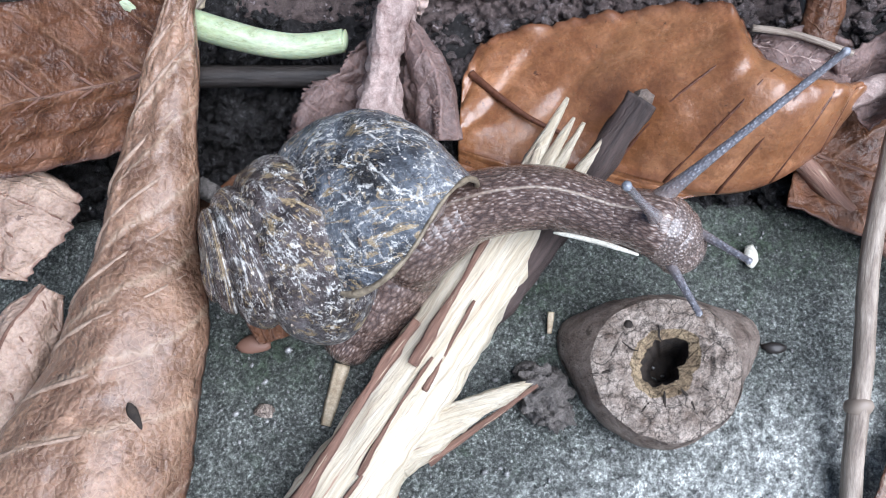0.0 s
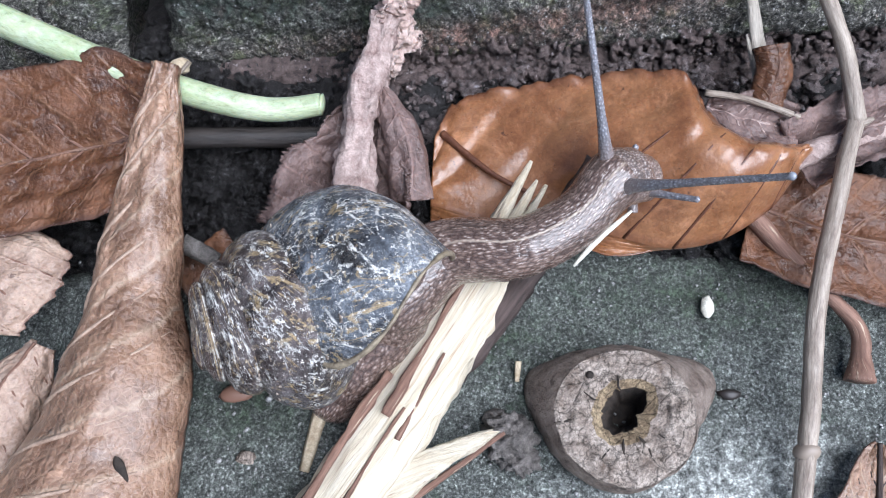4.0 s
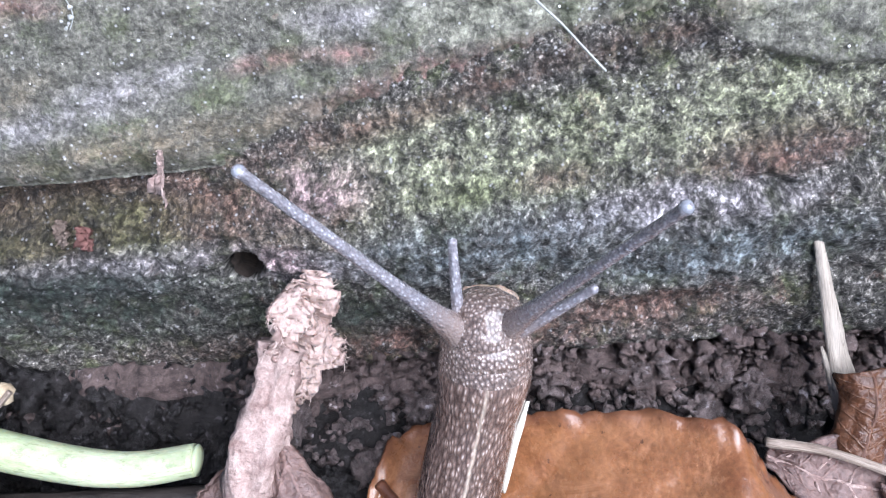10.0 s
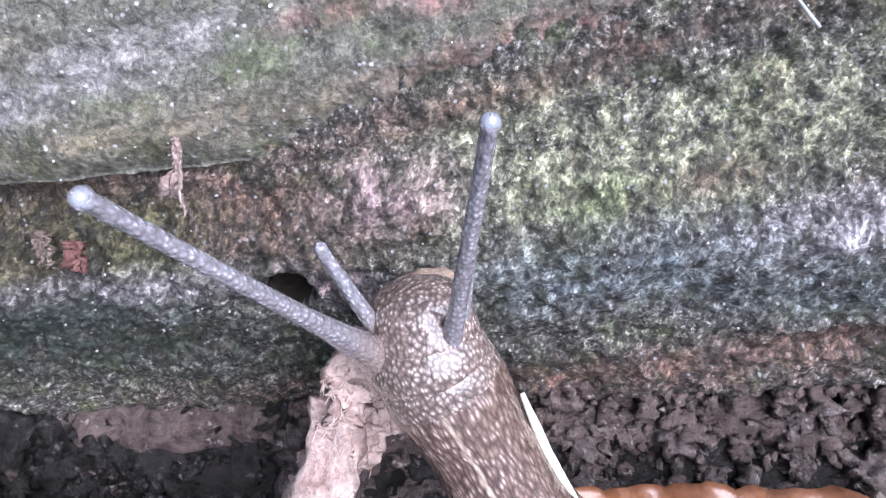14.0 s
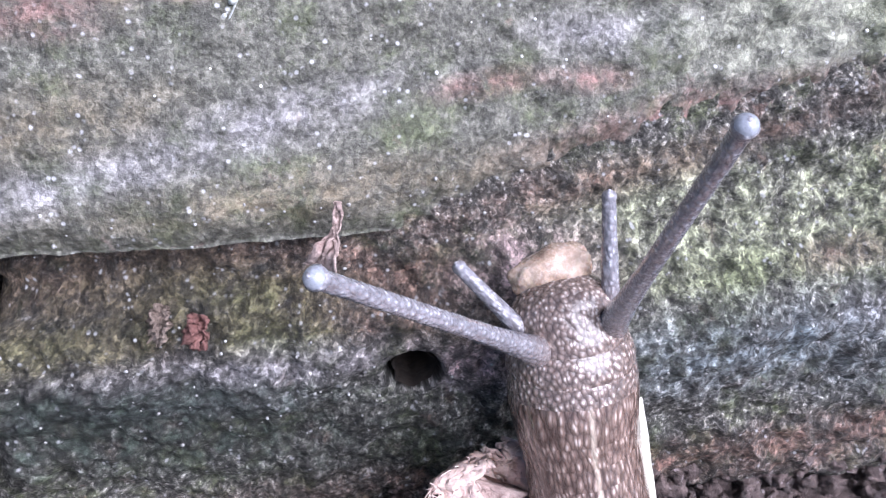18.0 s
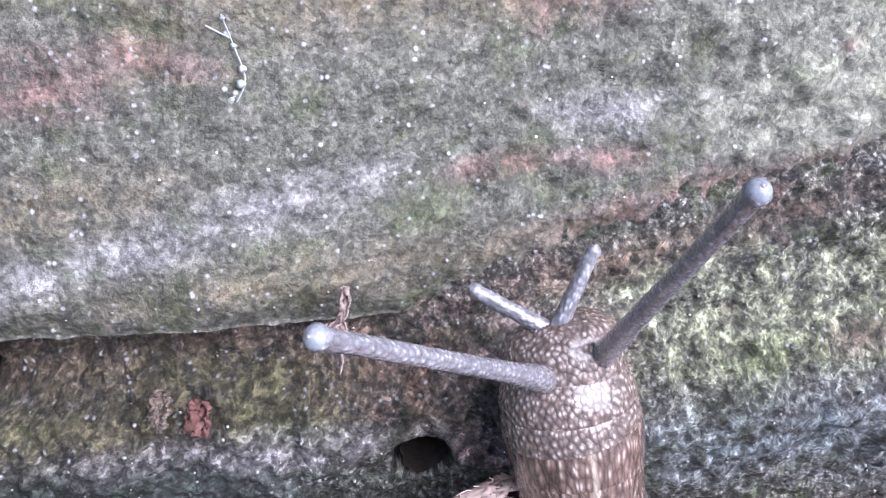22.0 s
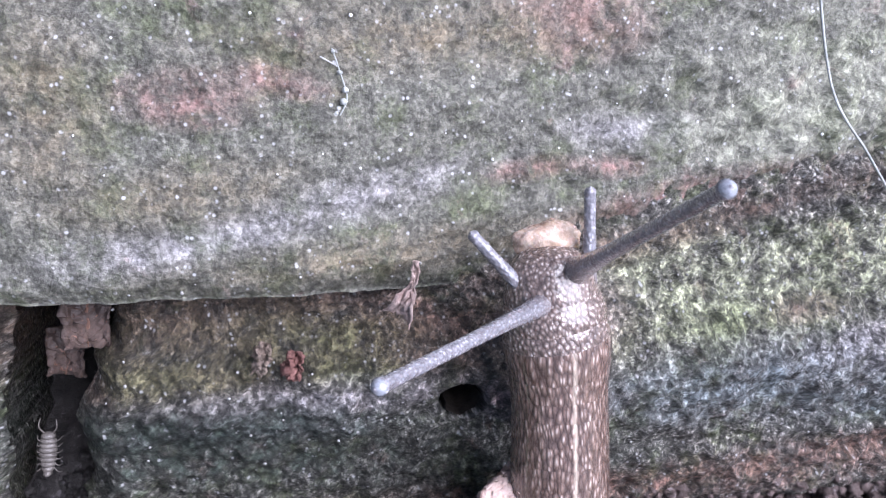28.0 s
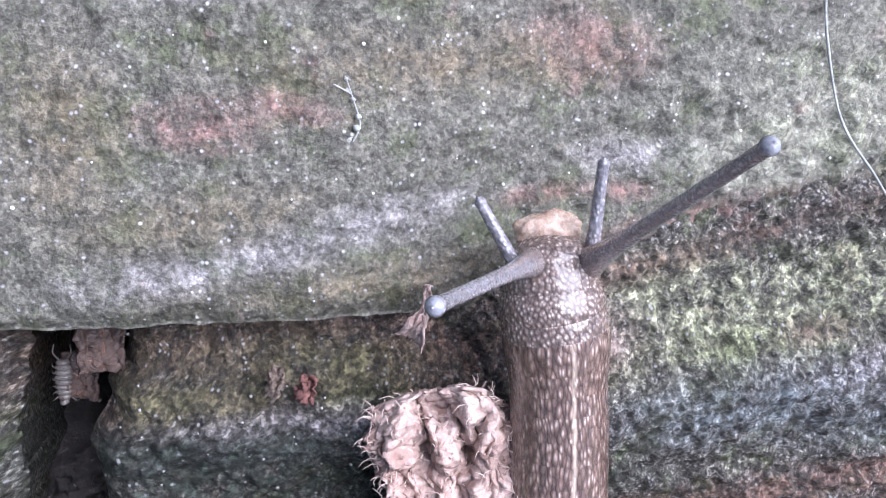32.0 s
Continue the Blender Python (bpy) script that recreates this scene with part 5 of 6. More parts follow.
dead_leaf("broad reddish-brown dead leaf half under the rolled one", (0, 4, 0.4),
          leaf_shape([(2.02, 4.35, 1.45), (0.8, 4.1, 1.25), (-0.8, 3.85, 1.1), (-2.6, 3.6, 1.0)], lambda u: stops(u, ((0, 0.75), (0.25, 1.12), (1, 1.2))),
                     lambda u, v: (v, 0.30 * max(0, v) ** 1.5 + 0.10 * v * v - 0.12 * math.exp(-((v + 0.1) / 0.2) ** 2)), 70, 44, 0.13, 3.0, ridges=(0.02, 7)), DARK_LEAF, veins=6, vein_size=0.018, vein_material=STRIP)
ORANGE_TOP = [(5.5, 4.5, 0.45), (5.8, 5.08, 0.55), (6.7, 5.20, 0.80), (7.6, 5.17, 1.08), (8.75, 5.0, 1.38), (9.2, 4.6, 1.25), (9.6, 4.28, 1.12), (10.15, 4.16, 1.0), (10.7, 4.2, 0.95)]
ORANGE_RIM = [(5.45, 3.55, 0.35), (6.4, 3.25, 0.40), (7.3, 3.2, 0.52), (8.0, 2.98, 0.64), (8.7, 2.80, 0.66), (9.4, 2.90, 0.66), (10.1, 3.32, 0.70), (10.45, 3.74, 0.76), (10.7, 4.02, 0.82)]


def orange_shape(nu=130, nv=72):
    """A bulging blade between its ragged upper edge and its lower rim, where it folds under."""
    verts, leaf = [], []
    for i in range(nu + 1):
        u = i / nu
        top, rim = spline(ORANGE_TOP, u), spline(ORANGE_RIM, u)
        swell = stops(u, ((0, 0.05), (0.22, 0.06), (0.45, 0.50), (0.64, 0.82), (0.8, 0.66), (0.93, 0.34), (1, 0.10)))
        crest = 0.22 * math.exp(-((u - 0.52) / 0.07) ** 2)
        for j in range(nv + 1):
            v = -1 + 2 * j / nv
            if v <= 0:
                k = 1 + v                   # 0 at the upper edge, 1 at the rim
                p = top.lerp(rim, k) + Vector((0, 0, swell * math.sin(math.pi * k**1.25) + crest * (1 - k) ** 1.5))
                ragged = max(0.0, 1 - k / 0.10)
                p += Vector((0, 0.07 * rough((u * 14, 0, 0), 1.6, 3.0) + 0.04 * rough((u * 60, 0, 0), 1.0, 5.0), 0.10 * rough((u * 20, 1, 0), 1.5, 7.0))) * ragged
                q = ((u + 0.34 * v) * 7) % 1 - 0.5
                p.z += (0.022 - 0.05 * math.exp(-((q / 0.16) ** 2))) * math.sin(math.pi * k) ** 0.6
            else:
                fold = stops(u, ((0, 0.35), (0.35, 0.28), (0.55, -0.12), (1, -0.3)))
                p = rim + Vector((0.0, -fold * v, -0.10 * math.sin(math.pi * v) - 0.30 * v * max(0.2, u)))
            p += Vector((0, 0, 0.03 * rough((u * 9, v * 5, 0), 1.2, 4.0, 4)))
            verts.append(tuple(p))
            leaf.append((u, v, 0))
    m = nv + 1
    return verts, [(i * m + j, i * m + j + 1, (i + 1) * m + j + 1, (i + 1) * m + j) for i in range(nu) for j in range(nv)], {"leaf": leaf}


orange = dead_leaf("orange-brown cupped dead leaf beside the slab's edge", (7.9, 3.6, 0.3), orange_shape(), ORANGE_LEAF, rib=([(5.62, 4.60, 0.50), (5.95, 4.25, 0.58), (6.4, 3.85, 0.66), (6.9, 3.55, 0.72)], 0.05, DARK_RIB))
for shape in vein_tubes(orange_shape(), 8, 0.022, 0.36, 0.95, (-1,))[0][2:]:
    part("vein", shape, DARK_RIB, orange)
part("stalk", tube([(10.4, 3.95, 0.9), (10.9, 4.15, 0.95), (11.5, 4.35, 0.9), (12.4, 4.6, 0.8)], lambda u: 0.17 - 0.05 * u, 20, 10, 0.3), PINK_LEAF_STALK, orange)
dead_leaf("pale brown crinkled dead leaf with a scalloped rim", (-0.3, 2.0, 0.2),
          leaf_shape([(-0.55, 3.05, 1.0), (-0.45, 2.3, 1.15), (-0.5, 1.5, 1.05)], lambda u: stops(u, ((0, 0.45), (0.4, 0.98), (1, 0.5))), cupped(-0.28, 0.05), 50, 36, 0.10, 5.0, 0.16, lobes=9, ridges=(0.015, 5)), PALE_LEAF, veins=4, vein_size=0.018, vein_material=STRIP)
dead_leaf("curled brown leaf scrap with a rolled end", (-0.2, 0.8, 0.2),
          leaf_shape([(0.45, 1.35, 1.0), (0.15, 0.7, 0.95), (-0.2, -0.2, 0.8), (-0.5, -1.0, 0.6)], lambda u: stops(u, ((0, 0.16), (0.3, 0.34), (1, 0.45))), rolled(-30, 215, 0.1), 50, 30, 0.09, 15.0), PALE_LEAF, veins=5, vein_size=0.012, vein_material=STRIP)
pink = thing("dead_leaf", "shrivelled pinkish dead leaf behind the shell", "leaf", "dead leaves", at=(4.5, 4.0, 0.3))
thick(part("blade", leaf_shape([(4.25, 3.05, 0.55), (4.35, 3.6, 0.8), (4.5, 4.2, 1.0), (4.6, 4.8, 1.2)], lambda u: stops(u, ((0, 1.1), (0.4, 0.95), (0.75, 0.5), (1, 0.2))), lambda u, v: (v, 0.35 * v * v + 0.16 * math.sin(7 * v + 3 * u)), 70, 48, 0.20, 6.0, 0.2, ridges=(0.03, 5)), PINK_LEAF, pink), 0.03)
part("twisted_rib", tube([(4.45, 3.3, 1.0), (4.48, 4.0, 1.25), (4.55, 4.6, 1.42), (4.74, 5.2, 1.6), (4.90, 5.72, 1.85)], lambda u: 0.25 - 0.06 * u + 0.03 * math.sin(13 * u), 90, 26, 0.6, 0.8, 8.0, 2.2), PINK_LEAF_STALK, pink, "crumpled fibrous pale rib")
thick(part("curled_lobe", leaf_shape([(4.72, 5.0, 1.35), (4.95, 4.5, 1.3), (5.15, 4.0, 1.15), (5.2, 3.4, 0.9)], lambda u: stops(u, ((0, 0.06), (0.5, 0.22), (1, 0.25))), rolled(-20, 230, 0.2), 40, 26, 0.08, 16.0), PINK_LEAF, pink), 0.03)
pink_tip = thing("dead_leaf", "crinkled pale tip of a dead leaf against the wall", "leaf", "dead leaves")
TIP_SHAPE = leaf_shape([(0, -1.0, -0.05), (0.05, -0.4, 0.1), (0.06, 0.15, 0.12), (0.0, 0.62, 0.06)], lambda u: stops(u, ((0, 0.42), (0.5, 0.50), (0.8, 0.52), (0.93, 0.42), (1, 0.20))), lambda u, v: (v * (1 + 0.10 * rough((u * 7, v * 2, 0), 1.5, 6.0)), 0.22 * v * v + 0.03 * math.sin(9 * v + 5 * u) + 0.20 * rough((u * 6, v * 4, 0), 1.4, 9.0)), 110, 80, 0.22, 8.0, 0.32, lobes=15, ridges=(0.008, 6))
thick(part("blade", TIP_SHAPE, TIP_LEAF, pink_tip), 0.025)
for shape in vein_tubes(TIP_SHAPE, 4, 0.012)[0]:
    part("vein", shape, PINK_LEAF_STALK, pink_tip)
fuzz, hair = [], random.Random(21)
for k in range(420):
    x, y, z = hair.choice(TIP_SHAPE[0]) if k % 2 else TIP_SHAPE[0][81 * hair.randrange(40, 111) + hair.choice((0, 1, 79, 80))]
    a, l = hair.uniform(0, math.tau), hair.uniform(0.04, 0.13)
    fuzz.append(tube([(x, y, z), (x + 0.5 * l * math.cos(a), y + 0.5 * l * math.sin(a), z + 0.03), (x + l * math.cos(a + 0.5), y + l * math.sin(a + 0.5), z + hair.uniform(0.0, 0.05))], 0.0035, 4, 3))
tagged(part("fuzz", joined(fuzz), TIP_LEAF_HAIR, pink_tip, "fine pale hairs on the leaf"), kind="stuff")
dead_leaf("brown dead leaf with a dark midrib on the slab", (11.1, -1.0, 0),
          leaf_shape([(10.75, -2.6, 0.3), (10.9, -1.6, 0.4), (11.15, -0.6, 0.38), (11.35, 0.25, 0.25)], lambda u: 0.75 * math.sin(math.pi * (0.3 + 0.66 * u)), cupped(0.15), 50, 30, 0.05, 9.0, 0.05, ridges=(0.01, 9)), BROWN_LEAF, veins=8, vein_size=0.014, vein_material=BARK,
          rib=([(10.75, -2.6, 0.34), (10.9, -1.6, 0.44), (11.15, -0.6, 0.42), (11.35, 0.25, 0.28)], 0.05, BARK))
dead_leaf("reddish dead leaf under the thin twig", (11.4, 3.1, 0),
          leaf_shape([(10.0, 3.5, 0.45), (11.4, 3.0, 0.4), (13.2, 2.7, 0.3)], lambda u: 0.95, cupped(0.12), 50, 34, 0.10, 10.0, ridges=(0.02, 5)), DARK_LEAF, veins=5, vein_size=0.018, vein_material=STRIP)
dead_leaf("crumpled pinkish leaf scrap by the wall's foot", (11.2, 4.7, 0.3),
          leaf_shape([(10.5, 4.0, 0.8), (11.3, 4.35, 0.95), (12.2, 4.6, 0.9), (13.0, 4.7, 0.8)], lambda u: 0.5, lambda u, v: (v, 0.4 * v * v + 0.2 * math.sin(6 * v + 4 * u)), 50, 30, 0.16, 11.0, 0.2), PINK_LEAF, veins=5, vein_size=0.014, vein_material=PINK_LEAF_STALK)
dead_leaf("grey-pink leaf scrap leaning on the soil", (9.9, 4.5, 0.5),
          leaf_shape([(9.3, 4.75, 1.0), (9.9, 4.5, 1.05), (10.5, 4.4, 0.95)], lambda u: stops(u, ((0, 0.1), (0.5, 0.42), (1, 0.35))), cupped(0.3), 36, 24, 0.07, 12.0), PINK_LEAF, veins=4, vein_size=0.012, vein_material=PINK_LEAF_STALK)
dead_leaf("dark brown leaf scrap below the pale splinter", (10.2, 5.1, 0.6),
          leaf_shape([(10.1, 4.75, 0.95), (10.2, 5.15, 1.15), (10.15, 5.5, 1.3)], lambda u: 0.24, rolled(10, 170), 24, 16, 0.04, 13.0), DARK_LEAF, veins=3, vein_size=0.01, vein_material=STRIP)
dead_leaf("dark leaf lying under the shell", (2.8, 1.4, 0),
          leaf_shape([(2.1, 2.9, 0.35), (2.75, 1.9, 0.25), (3.1, 0.9, 0.18)], lambda u: stops(u, ((0, 0.5), (0.6, 0.42), (1, 0.22))), cupped(0.2), 36, 24, 0.06, 14.0), DARK_LEAF, veins=4, vein_size=0.014, vein_material=STRIP)
for x, s, h, w, l, a in ((1.56, 0.70, -0.12, 0.17, 0.24, -20), (1.30, 0.30, -0.5, 0.16, 0.2, 30)):
    c, d = on_wall(x, s, h), UP_WALL * l
    dead_leaf("dark leaf scrap stuck in the open joint", c, leaf_shape([c - d, c, c + d], lambda u: w, cupped(0.3, a / 90), 20, 14, 0.06, x * 3), JOINT_LEAF, veins=3, vein_size=0.008, vein_material=STRIP)

# ---------------------------------------------------------------- woodlouse in the open joint
louse = thing("woodlouse", "small pale grey woodlouse creeping up the open joint", "woodlouse")
for k in range(9):
    y = 0.17 - 0.042 * k
    wide = 0.075 * math.sin(math.pi * (0.22 + 0.70 * (k + 0.5) / 9)) ** 0.7
    part("head" if k == 0 else "plate", lump((0, y, 0.0), (wide, 0.034, 0.05), 1.0, 2, 0.06), LOUSE, louse)
for side in (-1, 1):
    for k in range(6):
        y = 0.11 - 0.045 * k
        part("leg", tube([(side * 0.04, y, -0.01), (side * 0.08, y + 0.012 * (2 - k), 0.005), (side * 0.10, y + 0.02 * (2 - k), -0.05)], 0.005, 8, 5), LOUSE, louse)
    part("antenna", tube([(side * 0.03, 0.19, 0.0), (side * 0.07, 0.26, 0.03), (side * 0.06, 0.33, 0.02)], lambda u: 0.009 - 0.005 * u, 10, 5), LOUSE, louse)
LOUSE_WAY = [(0, 1.12, -1.5, -0.36, 0), (25, 1.12, -1.4, -0.36, 0), (28, 1.10, -0.62, -0.28, -4), (29, 1.12, -0.26, -0.26, -8), (30, 1.17, 0.02, -0.26, -10), (31, 1.16, 0.18, -0.26, -4), (32, 1.16, 0.24, -0.26, 0)]

# ---------------------------------------------------------------- stems and twigs
stem = thing("plant_stem", "pale green cut plant stem lying by the wall", "stem", at=(1.2, 5.1, 1.2))
part("stalk", tube([(-1.6, 6.2, 2.0), (-0.5, 5.75, 1.8), (1.0, 5.2, 1.5), (2.3, 4.85, 1.2), (3.2, 4.72, 1.05), (3.92, 4.80, 1.05)], lambda u: 0.235 - 0.075 * u, 40, 16, 0.02), STEM, stem)
part("cut_end", lump((3.93, 4.80, 1.05), (0.05, 0.15, 0.13), 2.0, 2, 0.2), STEM, stem)
dark_twig = thing("twig", "dark wet twig lying on the soil", "twig", "twigs", at=(2.6, 4.4, 0.7))
part("rod", tube([(1.0, 4.35, 0.9), (2.6, 4.40, 0.8), (4.2, 4.45, 0.7)], 0.15, 30, 10, 0.12), DARK_TWIG, dark_twig)
part("broken_end", lump((4.22, 4.45, 0.7), (0.06, 0.13, 0.13), 4.0, 2, 0.5), DARK_TWIG, dark_twig)
twig = thing("twig", "thin grey-brown twig with a node, leaning to the wall", "twig", "twigs", at=(10.3, 0.0, 0.1))
part("rod", tube([(10.02, -2.2, 0.15), (10.22, -0.6, 0.35), (10.40, 0.6, 0.55), (10.55, 2.0, 0.85), (10.95, 3.6, 1.15), (11.2, 4.42, 1.25)], lambda u: 0.125 - 0.01 * u, 60, 14, 0.12), TWIG, twig)
part("node", lump((10.33, 0.12, 0.46), (0.18, 0.12, 0.16), 3.0, 2, 0.25), TWIG, twig)
part("branch", tube([(11.2, 4.38, 1.25), (11.02, 5.2, 1.6), (10.68, 5.88, 2.0)], lambda u: 0.12 - 0.02 * u, 20, 12, 0.12), TWIG, twig)
part("bud", tube([(11.15, 4.3, 1.25), (11.4, 4.4, 1.3)], lambda u: 0.09 * (1 - 0.7 * u), 8, 8, 0.1), TWIG, twig)
petiole = thing("leaf_stalk", "reddish-brown dry leaf stalk on the slab", "stem", at=(10.8, 2.3, 0.1))
part("stalk", tube([(9.85, 3.35, 0.6), (10.4, 2.75, 0.45), (11.0, 2.1, 0.35), (11.28, 1.7, 0.3), (11.2, 1.05, 0.28)], lambda u: stops(u, ((0, 0.13), (0.5, 0.10), (0.85, 0.13), (1, 0.2))), 40, 10, 0.2), STRIP, petiole)
for pts, r, label in (([(8.62, 5.12, 1.0), (8.85, 4.82, 0.95)], 0.04, "pale straw bit on the soil"), ([(9.25, 4.85, 1.2), (9.8, 4.75, 1.2), (10.5, 4.5, 1.15)], 0.045, "thin dry stem across the leaf scraps"),
                      ([(2.05, 2.85, 0.75), (2.5, 2.6, 0.6)], 0.13, "pale stick end beside the rolled leaf"), ([(1.72, 5.25, 0.95), (1.95, 5.5, 1.05)], 0.03, "straw bit on the soil")):
    t = thing("straw", label, "twig", "straws", at=pts[0])
    part("rod", tube(pts, r, 14, 8, 0.2), CLOD_DRY if r > 0.1 else TWIG, t)

# ---------------------------------------------------------------- broken wood
wood = thing("wood_splinter", "pale freshly split wood splinter with brown bark strips", "wood", "splinters", at=(4.8, 0.2, 0))
AXIS = [(2.95, -3.0, 0.35), (4.05, -1.15, 0.42), (4.95, 0.25, 0.5), (5.75, 1.55, 0.6), (6.45, 2.75, 0.78)]
part("shaft", tube(AXIS, lambda u: 0.60 - 0.17 * u, 80, 26, 0.16, 0.5, 3.0, 2.0), PALE_WOOD, wood)
for k, (a, b, w) in enumerate((((6.1, 2.5, 0.85), (6.83, 3.72, 1.5), 0.12), ((6.35, 2.6, 0.9), (6.9, 3.45, 1.5), 0.11), ((6.5, 2.55, 0.92), (7.02, 3.38, 1.5), 0.09), ((6.62, 2.4, 0.9), (7.3, 3.22, 1.45), 0.11), ((6.2, 2.3, 0.85), (6.5, 3.2, 1.3), 0.10))):
    part("torn_end", tube([a, Vector(a).lerp(Vector(b), 0.5) + Vector((0, 0, 0.03)), b], lambda u: w * (1 - u**1.5) + 0.02, 16, 8, 0.35, 0.5, 2.0 + k), PALE_WOOD, wood)
part("side_splinter", tube([(4.75, -0.55, 0.5), (5.5, -0.08, 0.52), (6.42, 0.36, 0.48)], lambda u: 0.27 * (1 - u**1.6) + 0.02, 30, 10, 0.25, 0.45, 5.0), PALE_WOOD, wood)
part("bark_edge", tube([(5.15, -0.62, 0.42), (5.75, -0.2, 0.46), (6.48, 0.33, 0.45)], lambda u: 0.06 * (1 - 0.5 * u), 24, 8, 0.3, 0.6, 5.5), STRIP, wood)
for k, (pts, r) in enumerate((([(2.62, -2.9, 0.62), (3.66, -1.1, 0.68), (4.48, 0.3, 0.74), (5.0, 1.05, 0.80)], 0.17), ([(4.95, 0.5, 0.83), (5.5, 1.45, 0.9), (5.98, 2.3, 1.0)], 0.08), ([(3.2, -2.7, 0.655), (3.9, -1.5, 0.715), (4.4, -0.8, 0.735)], 0.032), ([(4.35, -0.8, 0.735), (4.8, 0.0, 0.775), (5.2, 0.6, 0.795)], 0.03), ([(3.75, -2.3, 0.635), (4.4, -1.1, 0.695)], 0.026), ([(5.1, 0.2, 0.735), (5.7, 1.3, 0.835)], 0.04))):
    part("bark_strip", tube(pts, lambda u: r * (1 - 0.7 * u) * (0.7 + 0.3 * math.sin(9 * u)) + 0.012, 30, 8, 0.5, 0.35, 6.0 + k), STRIP, wood)
part("bark_flap", tube([(5.35, 0.35, 0.35), (5.7, 0.85, 0.42), (6.05, 1.35, 0.42)], lambda u: 0.12 * math.sin(math.pi * (0.15 + 0.8 * u)), 20, 8, 0.3, 0.4, 7.0), BARK, wood)
stub = thing("bark_piece", "dark broken bark stub beside the splinter", "wood", at=(6.8, 2.4, 0.1))
part("rod", tube([(5.8, 1.1, 0.35), (6.75, 2.3, 0.85), (7.71, 3.64, 1.6)], lambda u: 0.19, 40, 14, 0.25, 0.8), BARK, stub)
part("broken_end", lump((7.72, 3.65, 1.61), (0.14, 0.10, 0.14), 6.0, 2, 0.4), KNOT, stub)
pale_splinter = thing("wood_splinter", "pale dry splinter standing against the wall", "wood", "splinters", at=(10.0, 5.4, 0.8))
part("shaft", tube([(10.14, 5.2, 0.95), (9.98, 5.8, 1.35), (9.68, 6.78, 2.1)], lambda u: 0.13 * (1 - u**1.4) + 0.02, 24, 10, 0.25, 0.4), GREY_WOOD, pale_splinter)
part("side_splinter", tube([(10.05, 5.3, 1.0), (9.86, 5.7, 1.3)], lambda u: 0.08 * (1 - u) + 0.01, 12, 8, 0.25, 0.5), GREY_WOOD, pale_splinter)

# ---------------------------------------------------------------- hollow wood knot
KNOT_BASE, KNOT_TOP, KNOT_HIGH = Vector((7.95, 0.60, 0)), Vector((8.02, 0.52, 0)), 0.72


def knot_rim(a):
    """Radius at the foot: a beak on one side, a low ridge on the other."""
    beak = 0.62 * max(0.0, math.cos(a - 0.42)) ** 9
    ridge = 0.34 * max(0.0, math.cos(a - 2.72)) ** 8
    return 0.94 + beak + ridge + 0.06 * rough((math.cos(a), math.sin(a), 0), 1.6, 2.0)


def knot_ring(k, nv=64):
    """Outer side, k 0 at the foot, 1 at the cut face."""
    out = []
    for j in range(nv):
        a = math.tau * j / nv
        r = knot_rim(a) * (1 - k) ** 1.2 + (0.90 + 0.05 * rough((math.cos(a), math.sin(a), 3), 1.5, 8.0)) * (1 - (1 - k) ** 1.2)
        r *= 1 + 0.10 * math.sin(k * math.pi) + 0.03 * (1 - k) * rough((math.cos(a) * 2, math.sin(a) * 2, k * 3), 1.5, 5.0)
        c = KNOT_BASE.lerp(KNOT_TOP, k)
        out.append((c.x + r * math.cos(a), c.y + r * math.sin(a) * 0.95, -0.04 + (KNOT_HIGH + 0.04) * k + 0.02 * rough((math.cos(a), math.sin(a), k), 4.0, 6.0)))
    return out


def knot_face(q, nv=64):
    """Cut face, q 0 at its rim, 1 at the hollow; beyond 1 down the hollow."""
    out = []
    for j in range(nv):
        a = math.tau * j / nv
        r0 = 0.90 + 0.05 * rough((math.cos(a), math.sin(a), 3), 1.5, 8.0)
        hole = 0.28 + 0.06 * math.cos(2 * (a - 0.9)) + 0.07 * rough((math.cos(a), math.sin(a), 5), 2.0, 9.0)
        k = min(1.0, q)
        r = r0 * (1 - k) + hole * k
        cx, cy = KNOT_TOP.x - 0.02 * k, KNOT_TOP.y + 0.10 * k
        z = KNOT_HIGH + 0.06 * math.sin(k * 3.0) - 0.10 * k * k + 0.08 * rough((r * math.cos(a), r * math.sin(a), 1), 6.5, 4.0, 5) * math.sin(math.pi * min(1, k * 0.9 + 0.1))
        if q > 1:
            r *= 1 - 0.45 * (q - 1)
            z -= 0.62 * (q - 1)
            cx += 0.12 * (q - 1)
        out.append((cx + r * math.cos(a), cy + r * math.sin(a) * 0.95, z))
    return out


def rings_shape(rings, cap=False):
    nv = len(rings[0])
    verts = [v for ring in rings for v in ring]
    faces = [(i * nv + j, i * nv + (j + 1) % nv, (i + 1) * nv + (j + 1) % nv, (i + 1) * nv + j) for i in range(len(rings) - 1) for j in range(nv)]
    if cap:
        faces.append(tuple((len(rings) - 1) * nv + j for j in range(nv)))
    return verts, faces


knot = thing("wood_knot", "weathered hollow grey-brown wood knot with cracked face", "wood", at=(7.95, 0.6, 0))
part("bark", rings_shape([knot_ring(k / 24, 120) for k in range(25)]), KNOT, knot, "brown weathered bark side")
part("cut_face", rings_shape([knot_face(k / 34, 110) for k in range(27)]), KNOT_END, knot, "pale cracked cut face")
part("heart", rings_shape([knot_face(0.76 + k / 40, 110) for k in range(11)]), KNOT_CORE, knot, "brown crumbling heartwood round the hollow")
# the hollow's shade is put into its dark colour
part("hollow", rings_shape([knot_face(1 + k / 8) for k in range(9)], True), HOLE_SHADE, knot, "rotten hollow, its shade painted dark")
